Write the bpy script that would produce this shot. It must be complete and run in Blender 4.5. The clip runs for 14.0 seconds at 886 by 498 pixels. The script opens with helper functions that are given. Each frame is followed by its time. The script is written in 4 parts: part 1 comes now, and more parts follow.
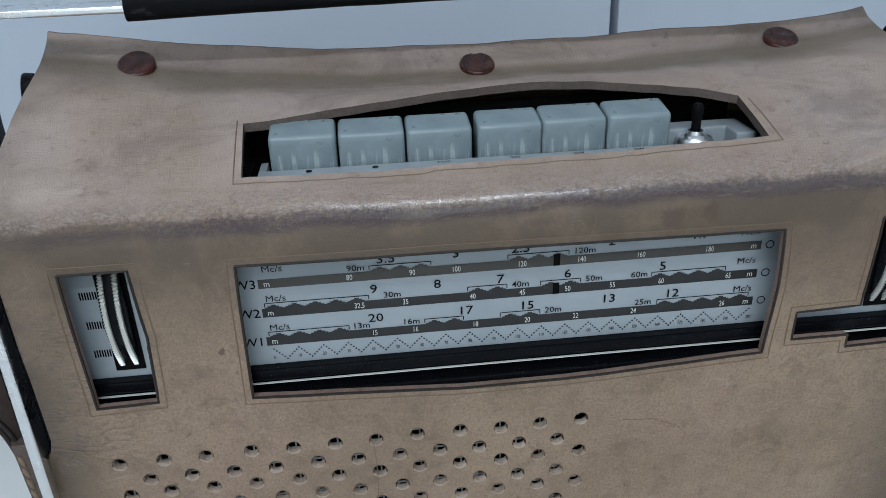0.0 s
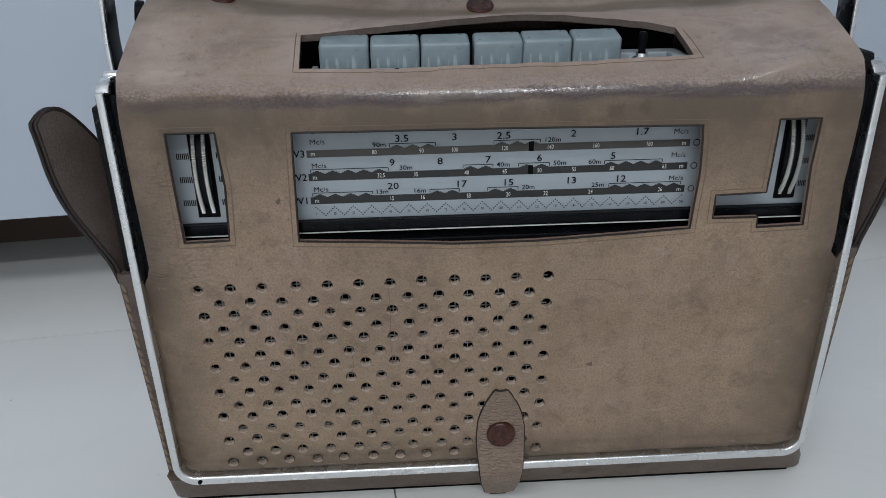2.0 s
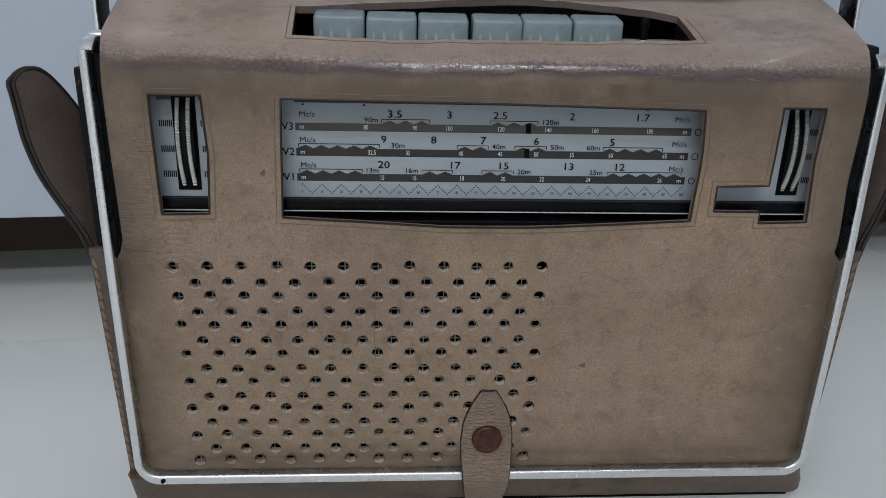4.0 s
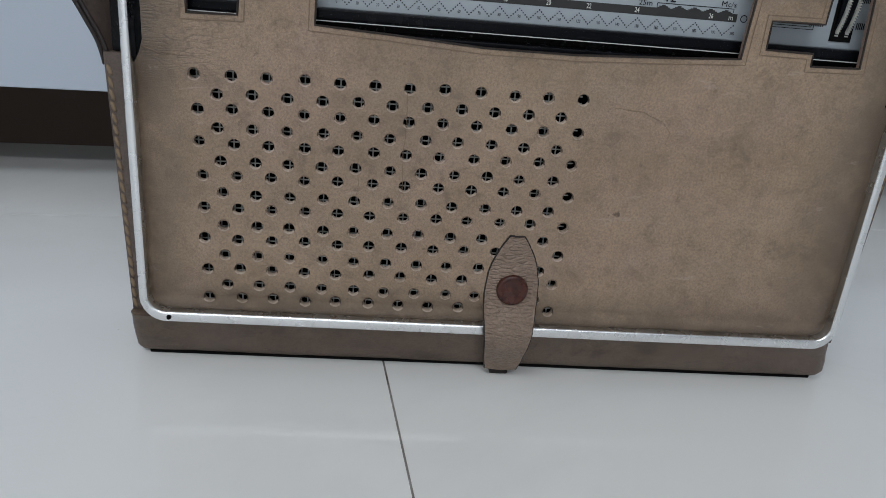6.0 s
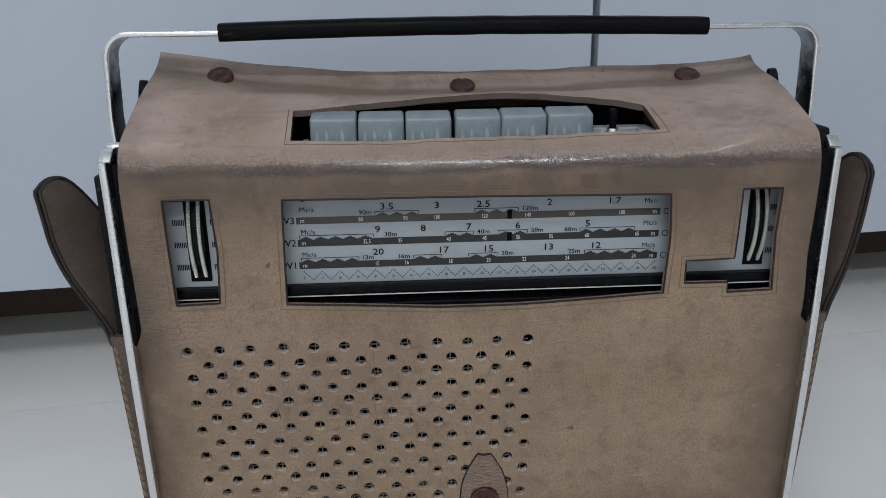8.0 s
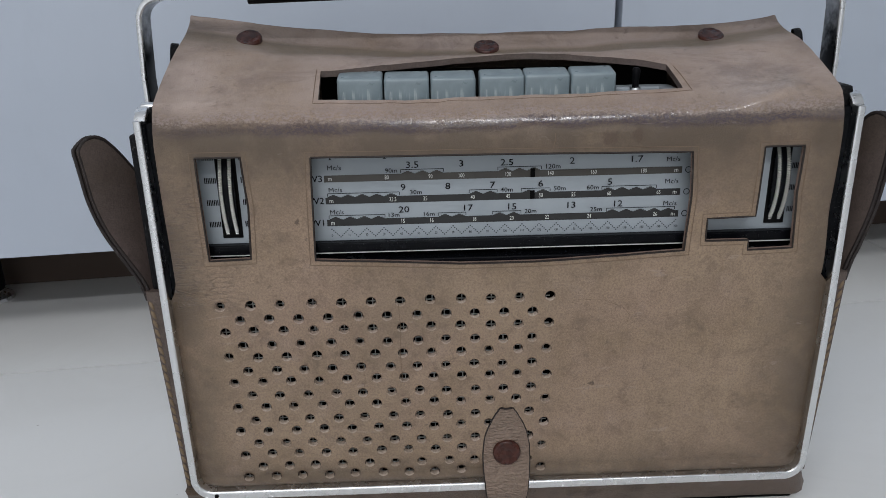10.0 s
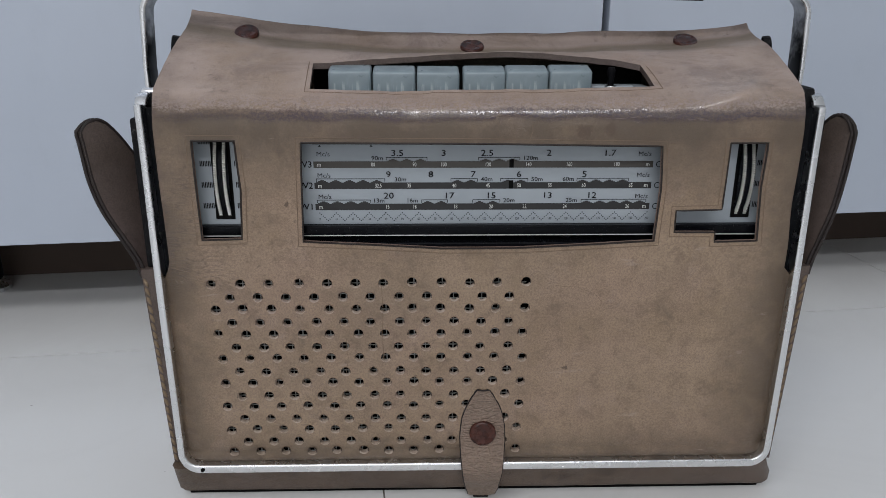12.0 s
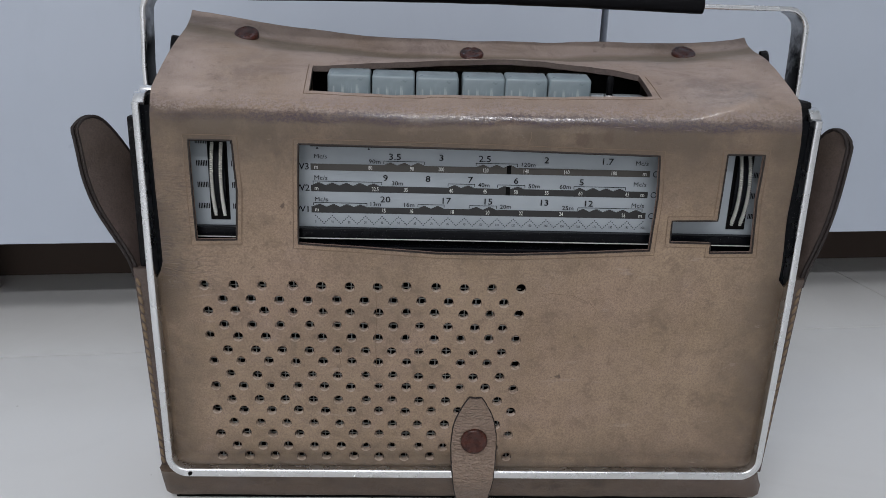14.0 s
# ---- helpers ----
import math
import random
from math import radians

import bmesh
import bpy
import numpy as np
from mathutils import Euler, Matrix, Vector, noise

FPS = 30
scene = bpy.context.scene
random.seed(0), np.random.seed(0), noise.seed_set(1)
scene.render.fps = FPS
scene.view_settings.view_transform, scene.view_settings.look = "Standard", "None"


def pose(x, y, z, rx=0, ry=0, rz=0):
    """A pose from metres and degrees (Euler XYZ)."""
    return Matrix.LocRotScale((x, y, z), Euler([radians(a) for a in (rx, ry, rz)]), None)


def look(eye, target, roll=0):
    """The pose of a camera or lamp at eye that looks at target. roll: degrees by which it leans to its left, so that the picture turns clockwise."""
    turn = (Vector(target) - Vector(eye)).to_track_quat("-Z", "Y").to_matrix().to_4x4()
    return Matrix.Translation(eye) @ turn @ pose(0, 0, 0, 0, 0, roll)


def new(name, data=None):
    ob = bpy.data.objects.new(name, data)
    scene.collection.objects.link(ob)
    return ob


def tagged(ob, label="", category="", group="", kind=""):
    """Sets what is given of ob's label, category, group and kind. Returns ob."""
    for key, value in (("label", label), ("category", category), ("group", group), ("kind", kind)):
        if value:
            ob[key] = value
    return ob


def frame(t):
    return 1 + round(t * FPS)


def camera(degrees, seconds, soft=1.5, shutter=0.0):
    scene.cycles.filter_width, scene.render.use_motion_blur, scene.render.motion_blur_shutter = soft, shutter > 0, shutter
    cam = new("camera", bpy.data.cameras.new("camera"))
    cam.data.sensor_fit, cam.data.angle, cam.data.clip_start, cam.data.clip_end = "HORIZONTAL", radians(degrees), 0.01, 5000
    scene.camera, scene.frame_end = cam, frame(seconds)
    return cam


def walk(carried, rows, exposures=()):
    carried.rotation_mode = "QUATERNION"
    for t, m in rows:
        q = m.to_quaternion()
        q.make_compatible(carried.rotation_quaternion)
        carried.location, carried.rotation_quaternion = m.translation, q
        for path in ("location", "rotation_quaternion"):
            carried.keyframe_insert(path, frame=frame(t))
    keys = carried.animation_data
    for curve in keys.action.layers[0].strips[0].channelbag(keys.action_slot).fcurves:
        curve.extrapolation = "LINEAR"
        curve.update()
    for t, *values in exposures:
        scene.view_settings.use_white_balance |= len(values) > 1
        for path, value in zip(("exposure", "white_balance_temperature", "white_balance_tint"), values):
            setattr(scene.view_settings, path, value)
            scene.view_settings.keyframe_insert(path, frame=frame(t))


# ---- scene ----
cam = camera(60.0, 14.0, 0.6)
METRES, EYE, TILT, LEAN, TURN = 0.45, 0.34, 0.0, 0.0, -6.1
ROWS = [
    (0.5, -0.0293, -0.125, -0.017, 1.3, -24.96, 0.63),
    (1.0, 0.0174, -0.2466, -0.0287, 2.74, -24.55, 0.35),
    (1.5, 0.0243, -0.2555, -0.0287, 3.05, -24.3, 0.5),
    (2.0, 0.0413, -0.2414, -0.0337, 2.84, -24.56, 0.8),
    (4.5, 0.0098, -0.2518, -0.1842, 2.63, -19.94, -2.17),
    (5.0, 0.0114, -0.2676, -0.2126, 2.64, -20.94, -2.07),
    (5.5, -0.0002, -0.2689, -0.2397, 2.28, -21.12, -2.94),
    (6.0, -0.0066, -0.2578, -0.2953, 2.31, -20.81, -4.71),
    (6.5, 0.0271, -0.2555, -0.1946, 1.68, -20.3, -2.85),
    (7.0, 0.0622, -0.2651, -0.0602, 1.81, -19.09, -1.01),
    (7.5, 0.0671, -0.2712, -0.0328, 2.16, -18.59, 0.13),
    (8.0, 0.0597, -0.282, -0.0424, 2.7, -18.2, 0.66),
    (8.5, 0.0597, -0.2964, -0.0366, 3.24, -18.21, 0.87),
    (9.0, 0.0509, -0.3053, -0.0441, 3.79, -18.75, 1.04),
    (11.5, 0.0703, -0.3277, -0.0663, 4.51, -19.76, 0.59),
    (12.0, 0.0808, -0.3624, -0.0784, 4.5, -18.59, -0.25),
    (12.5, 0.078, -0.3647, -0.0844, 4.46, -17.8, -0.93),
    (13.0, 0.0769, -0.3639, -0.087, 4.43, -17.42, -1.31),
    (13.5, 0.0759, -0.3632, -0.0889, 4.37, -17.24, -1.55),
    (14.0, 0.0757, -0.3635, -0.0898, 4.27, -17.52, -1.67),
]
PATH = [(t, pose(-0.054, -0.232, EYE, TILT, LEAN, TURN) @ pose(METRES * x, METRES * y, METRES * z, 90 + pitch, roll, yaw)) for t, x, y, z, yaw, pitch, roll in ROWS]
PATH += [
    (0.0, look((-0.050, -0.234, 0.341), (0.116, 1.563, -0.521), -2.1)),
    (0.2, look((-0.068, -0.252, 0.340), (0.120, 1.536, -0.533), -1.1)),
    (0.8, look((-0.062, -0.323, 0.330), (0.066, 1.485, -0.506), -0.2)),
    (2.2, look((-0.037, -0.338, 0.321), (0.012, 1.476, -0.517), -1.4)),
    (4.3, look((-0.055, -0.342, 0.269), (0.083, 1.537, -0.405), 2.1)),
    (6.2, look((-0.074, -0.343, 0.212), (0.176, 1.516, -0.482), 4.8)),
    (6.8, look((-0.044, -0.355, 0.281), (0.108, 1.534, -0.358), 1.5)),
    (7.2, look((-0.032, -0.358, 0.333), (0.098, 1.519, -0.346), 0.5)),
    (7.8, look((-0.039, -0.360, 0.325), (0.065, 1.529, -0.322), -0.6)),
    (11.3, look((-0.038, -0.377, 0.311), (-0.001, 1.498, -0.385), -1.0)),
]
walk(cam, sorted(PATH, key=lambda row: row[0]),
     exposures=((0.0, 0.16, 6000, 6), (0.5, 0.18, 6250, 8), (1.5, 0.0, 6400, 10.5), (2.0, -0.10, 6420, 10.5), (5.0, -0.18, 6500, 11), (6.0, -0.06, 6450, 11), (6.5, -0.19, 6450, 11), (7.0, -0.19, 6450, 11), (8.0, -0.10, 6550, 12.5), (9.0, -0.04, 6600, 13), (14.0, -0.03, 6650, 15)))


# ---------------------------------------------------------------- light
world = bpy.data.worlds.new("room_world")
world.use_nodes = True
world.node_tree.nodes["Background"].inputs[0].default_value = (0.6, 0.7, 0.85, 1)
world.node_tree.nodes["Background"].inputs[1].default_value = 0.035
scene.world = world


def area_lamp(name, place, target, size, watts, colour):
    data = bpy.data.lights.new(name, "AREA")
    data.shape, data.size, data.size_y = "RECTANGLE", size[0], size[1]
    data.energy, data.color = watts, colour
    ob = new(name, data)
    ob.matrix_world = look(place, target)
    return ob


ROOM = pose(0, 0, 0, 0, 0, 6.7)          # the tiles, walls and cupboard are turned against the radio
area_lamp("wall_tube_light", (0.22, -2.48, 2.25), (0.0, 0.10, 0.10), (1.25, 0.09), 21, (0.92, 0.965, 1.0))
# overhead fill, added to brighten upward faces; no ceiling lamp is known
area_lamp("ceiling_fill", (-0.95, -1.85, 2.60), (-0.2, 0.0, 0.0), (1.25, 0.14), 22.5, (0.92, 0.965, 1.0))
# large soft fill for the low frontal light, set in an added opening
area_lamp("front_fill", ROOM @ Vector((-0.7, -2.66, 1.05)), ROOM @ Vector((-0.7, 0, 1.05)), (1.78, 1.78), 12.5, (0.92, 0.965, 1.0))


# ---------------------------------------------------------------- materials
def material(name, colour, rough=0.5, metal=0.0, spec=0.5):
    m = bpy.data.materials.new(name)
    m.use_nodes = True
    b = m.node_tree.nodes["Principled BSDF"]
    b.inputs["Base Color"].default_value = (*colour, 1)
    b.inputs["Roughness"].default_value = rough
    b.inputs["Metallic"].default_value = metal
    b.inputs["Specular IOR Level"].default_value = spec
    return m, m.node_tree, b


class Nodes:
    """Short hand for a material's node tree."""

    def __init__(self, tree):
        self.t = tree
        self.co = tree.nodes.new("ShaderNodeTexCoord").outputs["Object"]

    def link(self, a, b):
        self.t.links.new(a, b)

    def scaled(self, s):
        n = self.t.nodes.new("ShaderNodeMapping")
        n.inputs["Scale"].default_value = s
        self.link(self.co, n.inputs["Vector"])
        return n.outputs[0]

    def noise(self, scale, detail=4, rough=0.55, vec=None, distort=0.0):
        n = self.t.nodes.new("ShaderNodeTexNoise")
        n.inputs["Scale"].default_value = scale
        n.inputs["Detail"].default_value = detail
        n.inputs["Roughness"].default_value = rough
        n.inputs["Distortion"].default_value = distort
        self.link(vec or self.co, n.inputs["Vector"])
        return n.outputs["Fac"]

    def voronoi(self, scale, feature="F1", vec=None):
        n = self.t.nodes.new("ShaderNodeTexVoronoi")
        n.feature = feature
        n.inputs["Scale"].default_value = scale
        self.link(vec or self.co, n.inputs["Vector"])
        return n.outputs["Distance"]

    def ramp(self, fac, a, b, lo=0.0, hi=1.0):
        n = self.t.nodes.new("ShaderNodeMapRange")
        n.inputs["From Min"].default_value, n.inputs["From Max"].default_value = a, b
        n.inputs["To Min"].default_value, n.inputs["To Max"].default_value = lo, hi
        self.link(fac, n.inputs["Value"])
        return n.outputs[0]

    def math(self, op, a, b=None):
        n = self.t.nodes.new("ShaderNodeMath")
        n.operation = op
        for k, v in enumerate((a, b)):
            if v is None:
                continue
            if isinstance(v, (int, float)):
                n.inputs[k].default_value = v
            else:
                self.link(v, n.inputs[k])
        return n.outputs[0]

    def mix(self, fac, a, b):
        n = self.t.nodes.new("ShaderNodeMix")
        n.data_type = "RGBA"
        if isinstance(fac, (int, float)):
            n.inputs[0].default_value = fac
        else:
            self.link(fac, n.inputs[0])
        for k, v in ((6, a), (7, b)):
            if isinstance(v, tuple):
                n.inputs[k].default_value = (*v, 1)
            else:
                self.link(v, n.inputs[k])
        return n.outputs[2]

    def axis(self, name):
        n = self.t.nodes.new("ShaderNodeSeparateXYZ")
        self.link(self.co, n.inputs[0])
        return n.outputs[name]

    def bump(self, height, strength, distance, after=None):
        n = self.t.nodes.new("ShaderNodeBump")
        n.inputs["Strength"].default_value = strength
        n.inputs["Distance"].default_value = distance
        self.link(height, n.inputs["Height"])
        if after is not None:
            self.link(after, n.inputs["Normal"])
        return n.outputs[0]


def leather(name, tan, dark, worn, rough=(0.40, 0.58), wear=True, creased=False):
    m, t, b = material(name, tan)
    n = Nodes(t)
    # broad, soft changes of tone
    cloud = n.ramp(n.noise(11, 5, 0.6, distort=0.6), 0.36, 0.66)
    col = n.mix(n.math("MULTIPLY", cloud, 0.80), tan, tuple(0.55 * a + 0.45 * c for a, c in zip(tan, dark)))
    rosy = n.ramp(n.noise(9, 4, 0.55, n.scaled((1, 1.3, 1))), 0.45, 0.62)
    col = n.mix(n.math("MULTIPLY", rosy, 0.5), col, (tan[0] * 1.06, tan[1] * 0.99, tan[2] * 1.09))
    olive = n.ramp(n.noise(21, 5, 0.6), 0.50, 0.68)
    col = n.mix(n.math("MULTIPLY", olive, 0.62), col, (tan[0] * 0.76, tan[1] * 0.74, tan[2] * 0.64))
    mottle = n.ramp(n.noise(105, 5, 0.68, distort=0.3), 0.42, 0.66)
    col = n.mix(n.math("MULTIPLY", mottle, 0.20), col, dark)
    # handling stains of irregular shape
    blot = n.ramp(n.noise(42, 7, 0.68, distort=0.5), 0.57, 0.72)
    col = n.mix(n.math("MULTIPLY", blot, 0.62), col, dark)
    scuff = n.ramp(n.noise(36, 7, 0.7), 0.56, 0.72)
    col = n.mix(n.math("MULTIPLY", scuff, 0.24), col, worn)
    spot = n.ramp(n.noise(62, 2, 0.5), 0.745, 0.775)
    col = n.mix(n.math("MULTIPLY", spot, 0.65), col, tuple(0.7 * c for c in dark))
    speck = n.ramp(n.noise(190, 2, 0.5), 0.725, 0.755)
    col = n.mix(n.math("MULTIPLY", speck, 0.45), col, tuple(0.4 * c for c in dark))
    grit = n.ramp(n.noise(64, 10, 0.80, distort=0.2), 0.515, 0.63)
    col = n.mix(n.math("MULTIPLY", grit, 0.54), col, tuple(1.15 * c for c in dark))
    rubs = n.ramp(n.noise(48, 9, 0.78, n.scaled((0.6, 1, 1.3)), 0.4), 0.54, 0.66)
    col = n.mix(n.math("MULTIPLY", rubs, 0.30), col, tuple(min(1.0, 1.25 * c) for c in tan))
    # pebbled grain: small cells with darker valleys, and pores that gather in patches
    cells = n.voronoi(1500, "DISTANCE_TO_EDGE")
    valley = n.ramp(cells, 0.10, 0.0)
    grainy = n.ramp(n.noise(18, 5, 0.6), 0.34, 0.62, 0.18, 0.52)
    col = n.mix(n.math("MULTIPLY", valley, grainy), col, dark)
    fine = n.noise(900, 3, 0.6)
    col = n.mix(n.ramp(fine, 0.42, 0.66, 0.0, 0.40), col, dark)
    gloss = n.ramp(n.noise(45, 5, 0.6), 0.3, 0.7, *rough)
    nor = n.bump(n.ramp(cells, 0.0, 0.2), 0.34, 0.0003)
    if wear:
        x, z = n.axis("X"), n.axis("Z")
        # grime that thickens towards the handled edges, mixed with shade painted in there
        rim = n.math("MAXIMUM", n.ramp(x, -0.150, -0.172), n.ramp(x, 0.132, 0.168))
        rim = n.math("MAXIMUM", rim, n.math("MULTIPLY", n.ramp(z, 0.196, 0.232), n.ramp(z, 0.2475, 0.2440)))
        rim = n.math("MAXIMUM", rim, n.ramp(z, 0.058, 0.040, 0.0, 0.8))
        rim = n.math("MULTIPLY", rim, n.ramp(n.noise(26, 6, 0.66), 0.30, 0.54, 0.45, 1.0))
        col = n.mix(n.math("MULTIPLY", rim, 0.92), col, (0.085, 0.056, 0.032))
        # single stains
        for a, c, size in ((0.0490, 0.2362, 0.0046), (0.0625, 0.2378, 0.0040), (-0.1655, 0.2535, 0.0024), (0.079, 0.113, 0.0014), (-0.107, 0.197, 0.0012), (0.047, 0.098, 0.0016)):
            dx, dz = n.math("SUBTRACT", x, a), n.math("SUBTRACT", z, c)
            d = n.math("SQRT", n.math("ADD", n.math("MULTIPLY", dx, dx), n.math("MULTIPLY", dz, dz)))
            d = n.math("ADD", d, n.ramp(n.noise(260, 4, 0.6), 0.3, 0.7, -0.0018, 0.0018))
            col = n.mix(n.ramp(d, size, size * 0.55, 0.0, 0.85), col, (0.080, 0.046, 0.026))
        # brown shade painted along the foot of the raised ridge
        yy = n.math("ADD", n.axis("Y"), n.ramp(n.noise(22, 5, 0.6), 0.3, 0.7, -0.006, 0.006))
        strip = n.math("MULTIPLY", n.math("MULTIPLY", n.ramp(yy, 0.056, 0.070), n.ramp(n.axis("Y"), 0.0810, 0.0775)), n.ramp(z, 0.255, 0.262))
        # the faded, pinkish top with plum-coloured handling marks
        top = n.ramp(z, 0.2475, 0.256)
        col = n.mix(n.math("MULTIPLY", top, n.ramp(n.noise(24, 6, 0.64), 0.34, 0.62, 0.35, 0.90)), col, worn)
        plum = n.math("MULTIPLY", top, n.ramp(n.noise(31, 10, 0.78, n.scaled((0.7, 1.2, 1)), 0.7), 0.50, 0.62))
        col = n.mix(n.math("MULTIPLY", plum, 0.48), col, (0.165, 0.115, 0.098))
        col = n.mix(n.math("MULTIPLY", strip, 0.75), col, (0.125, 0.090, 0.050))
        # the rubbed fold: plum-coloured specks below, pale worn grain above
        wob = n.ramp(n.noise(30, 6, 0.65), 0.3, 0.7, -0.0018, 0.0018)
        zz = n.math("ADD", z, wob)
        lines = n.ramp(n.noise(760, 4, 0.72, n.scaled((0.75, 1, 1.2))), 0.44, 0.56)
        patchy = n.ramp(n.noise(34, 5, 0.62, n.scaled((1, 0.3, 0.3))), 0.34, 0.56, 0.45, 1.0)
        patchy = n.math("MULTIPLY", patchy, n.ramp(x, -0.165, -0.085, 0.45, 1.0))
        band = n.math("MULTIPLY", n.ramp(zz, 0.2405, 0.2430), n.ramp(zz, 0.2484, 0.2460))
        col = n.mix(n.math("MULTIPLY", n.math("MULTIPLY", band, patchy), n.ramp(lines, 0, 1, 0.36, 1.0)), col, (0.058, 0.033, 0.044))
        rubbed = n.math("MULTIPLY", n.ramp(zz, 0.2462, 0.2480), n.ramp(zz, 0.2545, 0.2500))
        col = n.mix(n.math("MULTIPLY", rubbed, n.ramp(lines, 0, 1, 0.62, 0.05)), col, (0.37, 0.295, 0.285))
        fold = n.math("MAXIMUM", band, rubbed)
        polish = n.math("MULTIPLY", n.ramp(x, -0.10, 0.0), n.math("MULTIPLY", n.ramp(zz, 0.2428, 0.2446), n.ramp(zz, 0.2502, 0.2480)))
        swoop = n.math("MULTIPLY", n.ramp(x, 0.085, 0.115), n.math("MULTIPLY", n.ramp(x, 0.152, 0.142), n.math("MULTIPLY", n.ramp(z, 0.2435, 0.2465), n.ramp(z, 0.268, 0.262))))
        gloss = n.math("SUBTRACT", gloss, n.math("MULTIPLY", n.math("MAXIMUM", polish, swoop), 0.14))
        n.link(n.math("MULTIPLY", n.math("MAXIMUM", polish, n.math("MULTIPLY", swoop, 0.9)), n.ramp(n.noise(520, 5, 0.75), 0.38, 0.56, 0.06, 0.80)), b.inputs["Coat Weight"])
        b.inputs["Coat Roughness"].default_value = 0.17
        n.link(n.bump(n.noise(800, 4, 0.7), 0.25, 0.0003), b.inputs["Coat Normal"])
        b.inputs["Coat IOR"].default_value = 1.85
        # pulled creases at the left of the front
        pull = n.math("MULTIPLY", n.ramp(x, -0.128, -0.152), n.math("MULTIPLY", n.ramp(z, 0.138, 0.158), n.ramp(z, 0.228, 0.205)))
        pull = n.math("MULTIPLY", pull, n.ramp(n.noise(60, 4, 0.6), 0.34, 0.52))
        net = n.voronoi(460, "DISTANCE_TO_EDGE", n.scaled((0.20, 1, 1.35)))
        crease = n.math("MULTIPLY", n.ramp(net, 0.10, 0.0), pull)
        col = n.mix(n.math("MULTIPLY", crease, 0.55), col, (0.070, 0.045, 0.034))
        nor = n.bump(n.math("SUBTRACT", 1.0, crease), 0.45, 0.0005, nor)
        nor = n.bump(n.math("MULTIPLY", fold, lines), 0.55, 0.0005, nor)
        # grit over all: specks, short scratches and darker pores
        specks = n.ramp(n.noise(150, 8, 0.80), 0.56, 0.66)
        col = n.mix(n.math("MULTIPLY", specks, n.ramp(n.noise(20, 4, 0.6), 0.38, 0.60, 0.18, 0.62)), col, (0.088, 0.056, 0.044))
        scratch = n.ramp(n.noise(190, 6, 0.72, n.scaled((0.16, 1, 0.7)), 0.4), 0.63, 0.68)
        col = n.mix(n.math("MULTIPLY", scratch, 0.32), col, (0.42, 0.335, 0.29))
        pores = n.ramp(n.voronoi(640), 0.16, 0.06)
        col = n.mix(n.math("MULTIPLY", pores, 0.35), col, (0.080, 0.052, 0.040))
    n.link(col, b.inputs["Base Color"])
    n.link(gloss, b.inputs["Roughness"])
    b.inputs["Specular IOR Level"].default_value = 0.8 if wear else 0.5
    if creased:
        folds = n.voronoi(420, "DISTANCE_TO_EDGE", n.scaled((0.42, 1, 1.25)))
        nor = n.bump(n.ramp(folds, 0.0, 0.22), 0.75, 0.0007, nor)
    # pores, a slow buckle and shallow dents
    nor = n.bump(n.noise(1100, 3, 0.6), 0.40, 0.0004, nor)
    nor = n.bump(n.noise(230, 6, 0.72), 0.42, 0.0007, nor)
    nor = n.bump(n.noise(60, 5, 0.6), 0.55, 0.0012, nor)
    nor = n.bump(n.noise(16, 3, 0.5), 0.35, 0.0030, nor)
    n.link(nor, b.inputs["Normal"])
    return m


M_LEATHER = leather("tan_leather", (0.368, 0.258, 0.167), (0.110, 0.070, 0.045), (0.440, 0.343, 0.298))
M_STRAP = leather("strap_leather", (0.30, 0.218, 0.165), (0.13, 0.09, 0.065), (0.38, 0.30, 0.25), wear=False, creased=True)
M_BASE = leather("base_leather", (0.180, 0.124, 0.088), (0.05, 0.034, 0.024), (0.24, 0.175, 0.135), wear=False)
M_FLAP = leather("dark_leather", (0.128, 0.094, 0.080), (0.042, 0.030, 0.025), (0.19, 0.147, 0.130), (0.48, 0.66), False)
M_EDGE = leather("leather_edge", (0.020, 0.012, 0.010), (0.008, 0.005, 0.005), (0.05, 0.03, 0.025), (0.55, 0.75), False)
M_CUT = leather("cut_leather", (0.36, 0.25, 0.205), (0.12, 0.078, 0.062), (0.45, 0.34, 0.30), (0.6, 0.8), False)
M_RAW = leather("raw_leather", (0.50, 0.41, 0.335), (0.26, 0.19, 0.145), (0.56, 0.48, 0.41), (0.6, 0.8), False)
M_SCORE = material("scored_leather", (0.19, 0.132, 0.090), 0.7)[0]
M_THREAD = material("waxed_thread", (0.20, 0.14, 0.085), 0.7)[0]
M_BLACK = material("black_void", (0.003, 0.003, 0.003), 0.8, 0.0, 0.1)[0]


def black_vinyl():
    m, t, b = material("black_vinyl", (0.006, 0.006, 0.007), 0.5, 0.0, 0.15)
    n = Nodes(t)
    n.link(n.bump(n.voronoi(800), 0.5, 0.0006), b.inputs["Normal"])
    n.link(n.mix(n.ramp(n.noise(400, 4), 0.62, 0.7), (0.005, 0.005, 0.006), (0.07, 0.07, 0.065)), b.inputs["Base Color"])
    return m


def gloss_black():
    m, t, b = material("gloss_black", (0.004, 0.0045, 0.006), 0.2, 0.0, 0.09)
    n = Nodes(t)
    n.link(n.ramp(n.noise(90, 4), 0.3, 0.7, 0.12, 0.3), b.inputs["Roughness"])
    dust = n.ramp(n.noise(1400, 2), 0.68, 0.75)
    n.link(n.mix(n.math("MULTIPLY", dust, 0.5), (0.004, 0.0045, 0.006), (0.15, 0.15, 0.15)), b.inputs["Base Color"])
    return m


